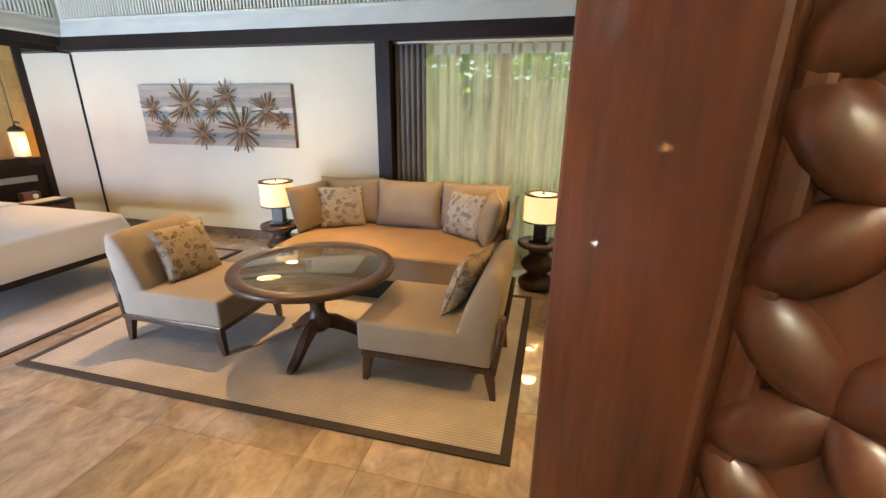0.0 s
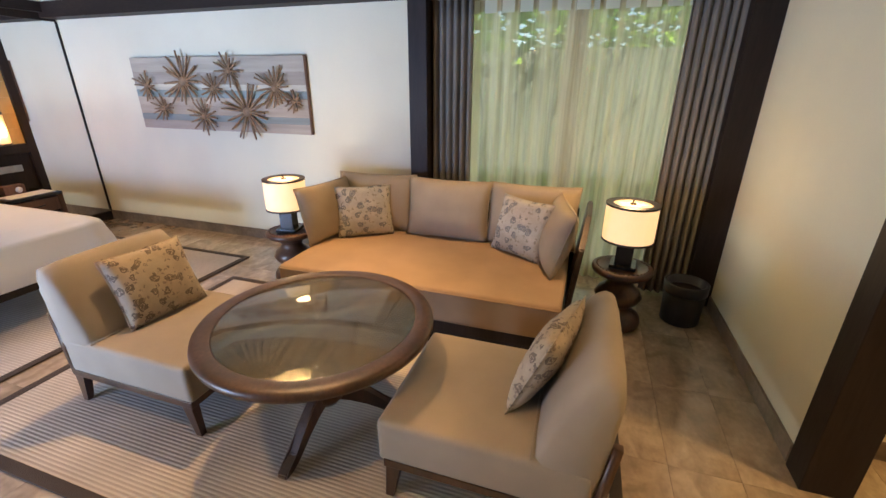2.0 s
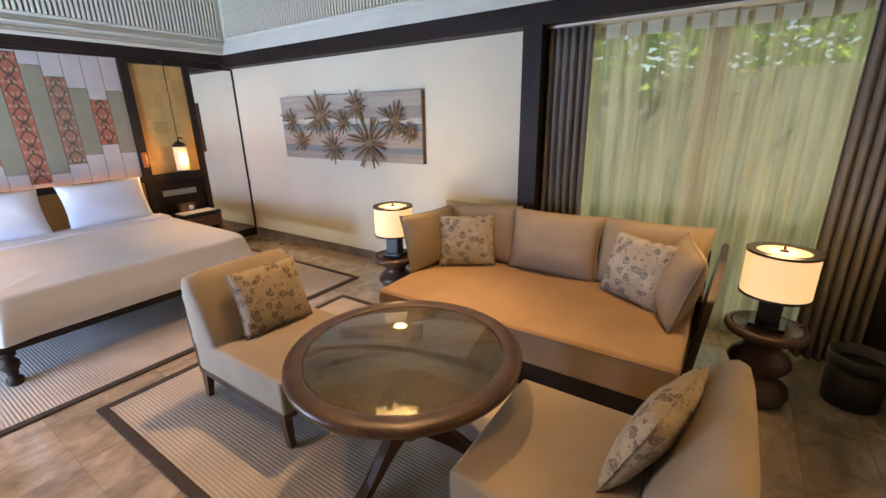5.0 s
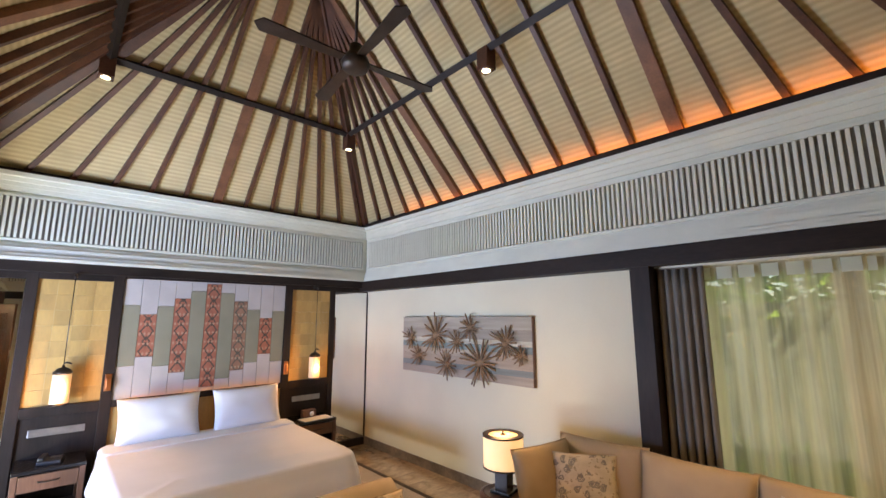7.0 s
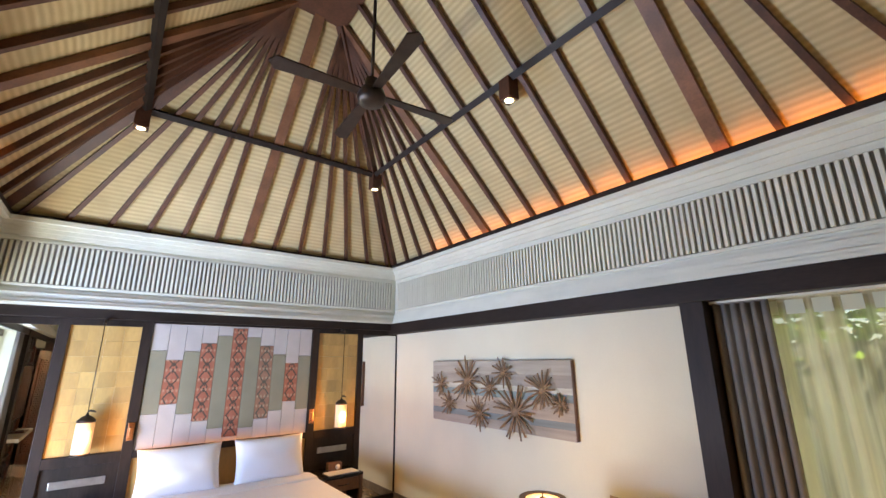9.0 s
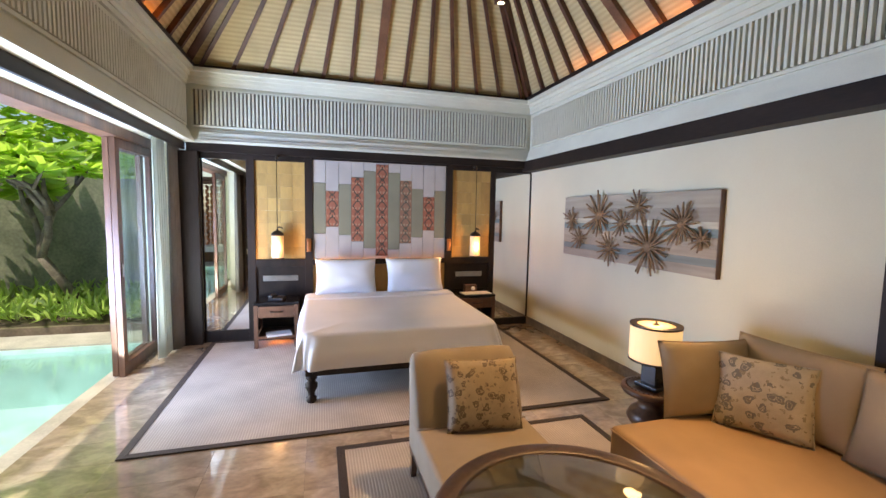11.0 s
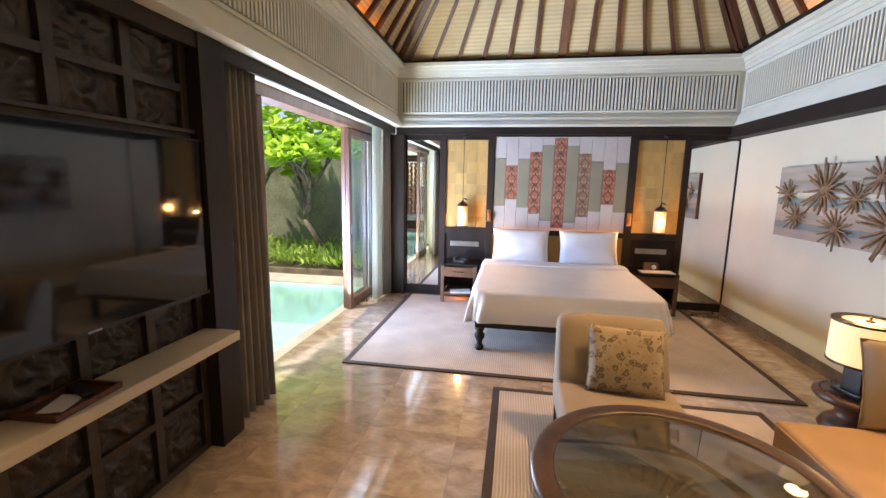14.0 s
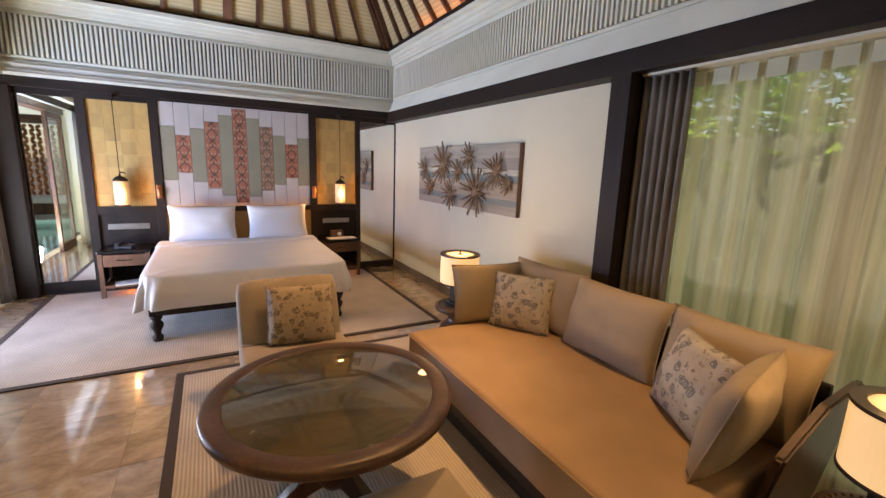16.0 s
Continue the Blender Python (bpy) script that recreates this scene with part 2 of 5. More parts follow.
# soft upright noise bands in see-through stand for gathered cloth and its fold shading
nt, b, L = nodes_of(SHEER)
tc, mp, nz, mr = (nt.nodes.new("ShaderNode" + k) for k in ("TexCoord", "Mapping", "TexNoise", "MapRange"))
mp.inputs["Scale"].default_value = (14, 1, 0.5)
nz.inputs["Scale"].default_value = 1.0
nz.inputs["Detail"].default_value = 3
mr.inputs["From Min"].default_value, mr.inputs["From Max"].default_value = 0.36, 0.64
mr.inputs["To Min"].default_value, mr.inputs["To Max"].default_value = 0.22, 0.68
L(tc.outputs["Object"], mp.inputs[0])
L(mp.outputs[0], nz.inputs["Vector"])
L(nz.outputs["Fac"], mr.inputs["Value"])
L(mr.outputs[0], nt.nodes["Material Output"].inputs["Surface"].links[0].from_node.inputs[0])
VOILE = cloth_mat("pale_lining", (0.80, 0.84, 0.78), 0.12, 0.6)


def glass_mat(name, tint, floor_gloss=0.035):
    m = bpy.data.materials.new(name)
    m.use_nodes = True
    nt = m.node_tree
    L = nt.links.new
    tp, gl, mx, fr = (nt.nodes.new("ShaderNodeBsdf" + k) if k in ("Transparent", "Glossy") else nt.nodes.new("ShaderNode" + k)
                      for k in ("Transparent", "Glossy", "MixShader", "LayerWeight"))
    tp.inputs["Color"].default_value = (*tint, 1)
    gl.inputs["Roughness"].default_value = 0.01
    fr.inputs["Blend"].default_value = 0.5
    pw, ma = nt.nodes.new("ShaderNodeMath"), nt.nodes.new("ShaderNodeMath")
    pw.operation, ma.operation = 'POWER', 'MULTIPLY_ADD'
    pw.inputs[1].default_value = 4.5
    ma.inputs[1].default_value, ma.inputs[2].default_value = floor_gloss * 15, floor_gloss
    L(fr.outputs["Facing"], pw.inputs[0])
    L(pw.outputs[0], ma.inputs[0])
    L(ma.outputs[0], mx.inputs[0])
    L(tp.outputs[0], mx.inputs[1])
    L(gl.outputs[0], mx.inputs[2])
    L(mx.outputs[0], nt.nodes["Material Output"].inputs["Surface"])
    return m


GLASS = glass_mat("clear_glass", (0.93, 0.97, 0.95))
PANE = glass_mat("window_glass", (0.95, 0.98, 0.95), 0.004)
TABLEG = glass_mat("table_glass", (0.90, 0.91, 0.84), 0.055)
WATER = glass_mat("pool_water", (0.92, 0.985, 0.98), 0.05)
MIRROR = mat("mirror_silver", (0.86, 0.87, 0.86), 0.015, 0.0, 3, 40, 0.0, metal=1.0)


def shade_mat(name, colour, strength):
    m = mat(name, (0.80, 0.68, 0.45), 0.8, 0.06, 6, 200, 0.1, emit=colour, strength=strength)
    return m


SHADE = shade_mat("glowing_lamp_shade", (1.0, 0.64, 0.28), 0.75)
PSHADE = shade_mat("glowing_pendant_shade", (1.0, 0.44, 0.12), 0.42)
BULB = mat("spot_bulb", (1, 0.9, 0.7), 0.4, 0, emit=(1.0, 0.72, 0.4), strength=9.0)
STRIP = mat("warm_led_strip", (1, 0.6, 0.3), 0.5, 0, emit=(1.0, 0.30, 0.05), strength=20.0)
LEDGE = mat("warm_ledge_strip", (1, 0.6, 0.3), 0.5, 0, emit=(1.0, 0.36, 0.08), strength=9.0)


def batik(name, ground, dark, pale):
    """Printed cloth: a column of nested diamonds and medallions, repeated up each strip."""
    m = mat(name, ground, 0.85, 0.1, 14, 300, 0.2)
    nt, b, L = nodes_of(m)

    def op(kind, x, y=0.0, z=0.0):
        n = nt.nodes.new("ShaderNodeMath")
        n.operation = kind
        for i, v in enumerate((x, y, z)):
            if isinstance(v, float):
                n.inputs[i].default_value = v
            else:
                L(v, n.inputs[i])
        return n.outputs[0]

    tc, sep = nt.nodes.new("ShaderNodeTexCoord"), nt.nodes.new("ShaderNodeSeparateXYZ")
    L(tc.outputs["Object"], sep.inputs[0])
    y, z = sep.outputs["Y"], sep.outputs["Z"]
    prev = b.inputs["Base Color"].links[0].from_socket
    for py, pz, oz, stops, colour in ((0.1619, 0.215, 0.0, (0.0, 0.62, 0.86), dark), (0.1619, 0.215, 0.5, (0.0, 0.30, 0.52), dark),
                                      (0.081, 0.1075, 0.25, (0.0, 0.02, 0.34), pale)):
        u = op('PINGPONG', op('MULTIPLY_ADD', y, 2 / py, -1.347 * 2 / py), 1.0)
        v = op('PINGPONG', op('MULTIPLY_ADD', z, 2 / pz, oz * 2), 1.0)
        d = op('ADD', op('ABSOLUTE', op('SUBTRACT', u, 1.0 if py > 0.1 else 0.5)), op('MULTIPLY', v, 0.9))
        band = op('MULTIPLY', op('GREATER_THAN', d, stops[1]), op('LESS_THAN', d, stops[2]))
        mx = nt.nodes.new("ShaderNodeMix")
        mx.data_type = 'RGBA'
        L(op('MULTIPLY', band, 0.85), mx.inputs[0])
        L(prev, mx.inputs[6])
        mx.inputs[7].default_value = (*colour, 1)
        prev = mx.outputs[2]
    L(prev, b.inputs["Base Color"])
    return m


BATIK = batik("batik_fabric", (0.36, 0.13, 0.075), (0.055, 0.05, 0.036), (0.42, 0.24, 0.15))
BATIK2 = batik("pale_batik_fabric", (0.30, 0.16, 0.10), (0.085, 0.085, 0.06), (0.36, 0.27, 0.18))

# ---- building helpers ----


def box(bm, x0, x1, y0, y1, z0, z1, bevel=0.0, seg=2):
    vs = [bm.verts.new((x, y, z)) for x in (x0, x1) for y in (y0, y1) for z in (z0, z1)]
    fs = [bm.faces.new([vs[i] for i in f]) for f in
          ((0, 1, 3, 2), (4, 6, 7, 5), (0, 4, 5, 1), (2, 3, 7, 6), (0, 2, 6, 4), (1, 5, 7, 3))]
    if bevel:
        es = list({e for f in fs for e in f.edges})
        bmesh.ops.bevel(bm, geom=es, offset=bevel, segments=seg, affect='EDGES', profile=0.6)
    return bm


def bxs(*boxes, bevel=0.0):
    bm = bmesh.new()
    for b in boxes:
        box(bm, *b, bevel=bevel)
    return bm


def lathe(profile, segs=28, cx=0, cy=0, bm=None):
    """Turned form from (radius, height) pairs."""
    bm = bm or bmesh.new()
    rings = []
    for r, z in profile:
        rings.append([bm.verts.new((cx + r * math.cos(2 * math.pi * i / segs), cy + r * math.sin(2 * math.pi * i / segs), z)) for i in range(segs)])
    for a, b in zip(rings, rings[1:]):
        for i in range(segs):
            j = (i + 1) % segs
            bm.faces.new((a[i], a[j], b[j], b[i]))
    bm.faces.new(rings[0][::-1])
    bm.faces.new(rings[-1])
    for f in bm.faces:
        f.smooth = True
    return bm


def tube(bm, pts, radii, segs=8):
    """A tapered limb through the points."""
    rings = []
    for k, (p, r) in enumerate(zip(pts, radii)):
        p = Vector(p)
        d = (Vector(pts[min(k + 1, len(pts) - 1)]) - Vector(pts[max(k - 1, 0)])).normalized()
        a = d.orthogonal().normalized()
        b = d.cross(a)
        if rings and prev_a.dot(a) < 0.99:
            a = (prev_a - d * prev_a.dot(d)).normalized()
            b = d.cross(a)
        prev_a = a
        rings.append([bm.verts.new(p + r * (a * math.cos(2 * math.pi * i / segs) + b * math.sin(2 * math.pi * i / segs))) for i in range(segs)])
    for u, v in zip(rings, rings[1:]):
        for i in range(segs):
            j = (i + 1) % segs
            f = bm.faces.new((u[i], u[j], v[j], v[i]))
            f.smooth = True
    bm.faces.new(rings[0][::-1])
    bm.faces.new(rings[-1])
    return bm


def finish(name, bm, material, smooth=False):
    bmesh.ops.recalc_face_normals(bm, faces=bm.faces)
    me = bpy.data.meshes.new(name)
    bm.to_mesh(me)
    bm.free()
    me.materials.append(material)
    if smooth:
        me.polygons.foreach_set("use_smooth", [True] * len(me.polygons))
    return me


def part(name, bm, material, parent, label="", smooth=False):
    ob = new(name, finish(name, bm, material, smooth))
    ob.parent = parent
    return tagged(ob, label)


def thing(name, m, label, category, group="", kind=""):
    ob = new(name)
    ob.empty_display_size = 0.1
    ob.matrix_world = m
    return tagged(ob, label, category, group, kind)


def solid(name, bm, material, label, category, kind="structure", smooth=False):
    return tagged(new(name, finish(name, bm, material, smooth)), label, category, kind=kind)


def piece(name, me, parent, m):
    ob = new(name, me)
    ob.parent = parent
    ob.matrix_world = m
    return ob


def petals(name, mats, material):
    """Many small pointed petals, each a lens put by a matrix, in one mesh."""
    us, vs = 12, 8
    base = [Vector((0, 0, 1))] + [Vector((math.sin(math.pi * j / vs) * math.cos(2 * math.pi * i / us), math.sin(math.pi * j / vs) * math.sin(2 * math.pi * i / us), math.cos(math.pi * j / vs)))
                                  for j in range(1, vs) for i in range(us)] + [Vector((0, 0, -1))]
    for v in base:
        taper = math.sqrt(max(0.0, 1 - v.x * v.x))
        v.y, v.z = v.y * taper, v.z * taper
    fb = [(0, 1 + i, 1 + (i + 1) % us) for i in range(us)]
    fb += [(1 + j * us + i, 1 + (j + 1) * us + i, 1 + (j + 1) * us + (i + 1) % us, 1 + j * us + (i + 1) % us) for j in range(vs - 2) for i in range(us)]
    last = 1 + (vs - 1) * us
    fb += [(last, last - us + (i + 1) % us, last - us + i) for i in range(us)]
    V, F = [], []
    for m in mats:
        k = len(V)
        V += [tuple(m @ v) for v in base]
        F += [tuple(k + q for q in f) for f in fb]
    me = bpy.data.meshes.new(name)
    me.from_pydata(V, [], F)
    me.materials.append(material)
    me.polygons.foreach_set("use_smooth", [True] * len(me.polygons))
    return me


# ---- the room: sizes ----
XW, XE, YN, YS = -6.0, 0.78, 4.46, -0.14
FW, FN, FS, FE = -5.98, 4.41, -0.07, 0.78      # faces of the slatted frieze
ZB, ZC, ZF, ZT, ZR = 2.27, 2.42, 2.58, 3.10, 3.27   # beam, cornice, frieze, crown, roof edge

solid("floor", bxs((XW - 0.3, 3.2, -0.46, YN + 0.3, -0.16, -0.006)), GROUT, "grout bed under brown marble floor tiles", "floor")
solid("wall_north", bxs((XW - 0.2, -1.66, YN, YN + 0.2, 0, 3.3), (-1.66, 0.66, YN, YN + 0.2, 2.27, 3.3), (0.66, 3.2, YN, YN + 0.2, 0, 3.3)),
      PAINT, "smooth cream painted wall behind the sofa", "wall")
solid("wall_west", bxs((XW - 0.25, XW - 0.08, -0.6, YN, 0, 3.3)), PAINT, "wall behind the bed panelling", "wall")
solid("wall_east", bxs((XE, XE + 0.15, 2.72, YN, 0, ZB), (XE, XE + 0.15, 0.0, 1.58, 0, ZB), (XE, XE + 0.15, 0.0, YN, ZB, 3.3)),
      PAINT, "cream painted wall with an open passage", "wall")
solid("wall_south", bxs((XE, 0.52, -0.14, -0.34, 0, 3.3), (-2.26, -0.62, -0.34, -0.18, 0, 3.3), (-0.62, 0.52, -0.34, -0.14, 2.2, 3.3),
                        (XW - 0.2, -2.26, -0.46, -0.07, 2.44, 3.3)), PAINT, "wall over the glass doors and round the entry", "wall")
solid("passage_wall", bxs((XE + 0.15, 3.2, 2.9, 3.05, 0, 3.0), (3.0, 3.2, 0.8, 2.9, 0, 3.0), (XE + 0.15, 3.2, 0.8, 0.95, 0, 3.0)), PAINT,
      "warm lit cream wall of the side passage", "wall")
solid("passage_ceiling", bxs((XE + 0.15, 3.2, 0.8, 3.05, 3.0, 3.1)), PAINT, "plain passage ceiling", "ceiling")
# shallow box behind the camera's start, never in view, added to close the room
solid("entry_wall", bxs((-0.80, -0.72, -0.64, -0.34, 0, 2.6), (0.62, 0.78, -0.64, -0.34, 0, 2.6), (-0.80, 0.78, -0.72, -0.64, 0, 2.6)), PAINT,
      "unseen plain wall closing the space behind the door", "wall")
solid("entry_ceiling", bxs((-0.80, 0.78, -0.72, -0.34, 2.6, 2.7)), PAINT, "unseen plain ceiling closing the space behind the door", "ceiling")
solid("entry_floor", bxs((-0.80, 0.78, -0.72, -0.46, -0.16, -0.002)), SKIRT, "unseen stone floor closing the space behind the door", "floor")

# skirting
solid("baseboard", bxs((XW, -1.744, YN - 0.014, YN, 0, 0.11), (XE - 0.014, XE, 2.74, 4.28, 0, 0.10), (XE + 0.15, 3.0, 2.886, 2.9, 0, 0.10),
                       bevel=0.003), SKIRT, "brown stone skirting along the wall", "skirting")

# dark timber: beam round the room, window posts, passage jambs
solid("trim_beam", bxs((FW, XE, 4.29, YN, ZB, ZC), (-5.90, -5.98, -0.06, 4.29, ZB + 0.05, ZC), (-5.90, -2.26, -0.10, -0.07, ZB + 0.06, ZC),
                       (0.70, XE, 0.0, 4.29, ZB, ZC), (-2.26, 0.70, -0.12, -0.07, ZB + 0.06, ZC), bevel=0.004), DARKH, "dark stained timber beam under the cornice", "beam")
solid("trim_window_post", bxs((-1.742, -1.585, 4.29, YN + 0.2, 0, ZB), (0.60, XE, 4.29, YN + 0.1, 0, ZB), bevel=0.004), DARK, "dark stained timber posts beside the window", "post")
solid("trim_passage_jamb", bxs((XE - 0.02, XE + 0.17, 2.58, 2.72, 0, ZB), (XE - 0.02, XE + 0.17, 1.56, 1.62, 0, ZB), bevel=0.004), DARK,
      "dark stained timber jambs of the open passage", "door jamb")
solid("trim_corner_post", bxs((-5.98, -5.88, -0.16, 0.06, 0, ZB + 0.05), (-2.26, -2.06, -0.18, -0.06, 0, ZC), bevel=0.004), DARK, "dark stained timber corner posts", "post")

# cornice and crown mouldings
def moulding(bm, z0, z1, steps):
    n = len(steps)
    for k, s in enumerate(steps):
        a, b = z0 + (z1 - z0) * k / n, z0 + (z1 - z0) * (k + 1) / n
        box(bm, FW, FE, FN - s, FN + 0.05, a, b)
        box(bm, FW, FE, FS - 0.05, FS + s, a, b)
        box(bm, FW - 0.05, FW + s, FS + s + 0.002, FN - s - 0.002, a, b)
        box(bm, FE - s, FE + 0.05, FS + s + 0.002, FN - s - 0.002, a, b)
    return bm


solid("trim_cornice", moulding(bmesh.new(), ZC, ZF, (0.105, 0.085, 0.06, 0.055, 0.03)), TRIM, "pale stepped cornice moulding", "cornice")
solid("trim_crown", moulding(bmesh.new(), ZT, ZR, (0.03, 0.045, 0.07, 0.125)), TRIM, "pale stepped crown moulding", "cornice")
solid("trim_roof_edge", moulding(bmesh.new(), ZR, ZR + 0.045, (0.05,)), DARKH, "dark timber roof edge", "beam")

# ---- roof ----
RX0, RX1, RY0, RY1, RZ = -3.80, -1.34, 1.92, 2.42, 5.22
E0 = ((FW, FN), (FE, FN), (FE, FS), (FW, FS))
R0 = ((RX0, RY1), (RX1, RY1), (RX1, RY0), (RX0, RY0))
bm = bmesh.new()
for k in range(4):
    a, b = E0[k], E0[(k + 1) % 4]
    c, d = R0[(k + 1) % 4], R0[k]
    lo = [bm.verts.new(p) for p in ((*a, ZR + 0.05), (*b, ZR + 0.05), (*c, RZ + 0.05), (*d, RZ + 0.05))]
    hi = [bm.verts.new(p) for p in ((*a, ZR + 0.13), (*b, ZR + 0.13), (*c, RZ + 0.13), (*d, RZ + 0.13))]
    for q in ((0, 1, 2, 3), (7, 6, 5, 4), (0, 4, 5, 1), (1, 5, 6, 2), (2, 6, 7, 3), (3, 7, 4, 0)):
        bm.faces.new([(lo + hi)[i] for i in q])
solid("ceiling", bm, MATTING, "woven palm matting under a hipped roof", "ceiling")
solid("ceiling_ridge", bxs((RX0 - 0.02, RX1 + 0.02, RY0 - 0.02, RY1 + 0.02, RZ - 0.03, RZ + 0.16), bevel=0.006), RAFT, "wide brown timber ridge board", "ridge")


def slope(k, s, f):
    """A point of roof side k: s along the eave, f up the slope."""
    a, b = Vector((*E0[k], ZR + 0.05)), Vector((*E0[(k + 1) % 4], ZR + 0.05))
    d, c = Vector((*R0[k], RZ + 0.02)), Vector((*R0[(k + 1) % 4], RZ + 0.02))
    return a.lerp(b, s).lerp(d.lerp(c, s), f)


def bar(bm, p, q, width, depth, up):
    d = (q - p).normalized()
    side = d.cross(up).normalized()
    n = side.cross(d).normalized()
    if n.z > 0:
        n = -n
    vs = [bm.verts.new(e + side * (sx * width / 2) + n * dz) for e in (p, q) for sx, dz in ((-1, 0), (1, 0), (1, depth), (-1, depth))]
    for f in ((0, 1, 2, 3), (7, 6, 5, 4), (0, 4, 5, 1), (1, 5, 6, 2), (2, 6, 7, 3), (3, 7, 4, 0)):
        bm.faces.new([vs[i] for i in f])


thin, wide, hips, ring = bmesh.new(), bmesh.new(), bmesh.new(), bmesh.new()
def rafter(k, at):
    """Foot and head of a rafter at a place along the eave of side k: square to the eave under the ridge, fanning beyond it."""
    axis = 0 if k in (0, 2) else 1
    lo, hi = ((RX0, RX1), (RY0, RY1))[axis]
    foot, head = slope(k, 0, 0), slope(k, 0, 1)
    foot[axis], head[axis] = at, min(hi, max(lo, at))
    return foot, head


for k in range(4):
    a, b = slope(k, 0, 0), slope(k, 1, 0)
    nrm = (b - a).cross(slope(k, 0.5, 1) - a).normalized()
    if k in (0, 2):
        places = [(-3.80 + 0.3571 * i, i in (0, 7)) for i in range(-5, 13)]
    else:
        places = [(2.17 + 0.345 * i, i == 0) for i in range(-6, 7)]
    for at, broad in places:
        p, q = rafter(k, at)
        bar(wide if broad else thin, p, q, 0.10 if broad else 0.042, 0.05, nrm)
    bar(ring, slope(k, 0, 0.5) - Vector((0, 0, 0.04)), slope(k, 1, 0.5) - Vector((0, 0, 0.04)), 0.06, 0.05, nrm)
    bar(hips, slope(k, 0, 0), slope(k, 0, 1), 0.08, 0.075, nrm)
solid("ceiling_rafters", thin, RAFT, "slender brown rafters fanning up to the ridge", "rafters")
solid("ceiling_broad_rafters", wide, RAFTL, "broad lighter brown main rafters", "rafters")
solid("ceiling_hip_rafters", hips, RAFT, "brown hip rafters", "rafters")
solid("ceiling_purlin", ring, DARKH, "dark purlin ring carrying the spotlights", "beam")

solid("trim_cove_lip", bxs((FW, FE, FN - 0.124, FN - 0.114, ZR, ZR + 0.05), (FW, FE, FS + 0.114, FS + 0.124, ZR, ZR + 0.05)), DARKH, "dark timber lip in front of the light strip", "beam")
# warm strips behind the crown of the two long sides
for nm, y in (("cove_strip_north", FN - 0.092), ("cove_strip_south", FS + 0.092)):
    solid(nm, bxs((-4.9, 0.5, y - 0.007, y + 0.007, ZR + 0.001, ZR + 0.010)), STRIP, "warm light strip on the roof edge", "light strip")


def spot_fixture(p, aim, power, wide):
    t = thing("ceiling_spotlight", pose(*p), "square dark brown box spotlight under the roof", "spotlight", "roof spotlights")
    part("housing", bxs((-0.06, 0.06, -0.06, 0.06, 0.0, 0.20), bevel=0.006), RAFT, t)
    part("bulb", lathe(((0.036, -0.004), (0.042, -0.001), (0.042, 0.0)), 20), BULB, t, "glowing spotlight lens")
    part("bezel", lathe(((0.052, -0.003), (0.052, 0.0), (0.043, 0.001)), 20), STEEL, t)
    return lamp("spot_beam", 'SPOT', look((p[0], p[1], p[2] - 0.012), aim), power, SPOTW, 0.03, spot=wide, blend=0.7)


for k, s, aim, power, wide in ((0, 0.0, (-4.1, 3.65, 0), 170, 46), (3, 0.0, (-4.6, 0.75, 0.0), 150, 46), (0, 0.52, (-2.2, 2.2, 0), 440, 56), (0, 0.94, (-1.1, 3.6, 0), 260, 42),
                               (2, 0.47, (-2.6, 1.3, 0), 90, 56), (2, 0.06, (0.0, 1.2, 0), 210, 54)):
    q = slope(k, s, 0.5)
    spot_fixture((q.x, q.y, q.z - 0.25), aim, power, wide)

# ceiling fan
fan = thing("ceiling_fan", pose(-2.60, 2.17, 3.62), "dark bronze ceiling fan with four blades", "fan")
part("rod", lathe(((0.012, 0.08), (0.012, 1.57)), 10), BRONZE, fan)
part("motor", lathe(((0.03, -0.07), (0.085, -0.06), (0.1, -0.02), (0.085, 0.03), (0.05, 0.05), (0.045, 0.12), (0.02, 0.13)), 24), BRONZE, fan)
for k in range(4):
    a = radians(85 + 90 * k)
    bm = bmesh.new()
    top = [bm.verts.new((r, w, 0.012 + w * 0.12)) for r, w in ((0.08, -0.03), (0.62, -0.055), (0.66, 0.0), (0.62, 0.055), (0.08, 0.03))]
    low = [bm.verts.new(v.co - Vector((0, 0, 0.012))) for v in top]
    bm.faces.new(top)
    bm.faces.new(low[::-1])
    for i in range(5):
        bm.faces.new((top[i], low[i], low[(i + 1) % 5], top[(i + 1) % 5]))
    bm.transform(Matrix.Rotation(a, 4, 'Z'))
    part("blade", bm, BRONZE, fan)
sp = thing("ceiling_speaker", pose(-2.92, 2.14, RZ - 0.032), "round white flush speaker in the ridge board", "speaker")
part("grille", lathe(((0.075, -0.006), (0.085, -0.004), (0.09, 0.0)), 28), CARDW, sp)

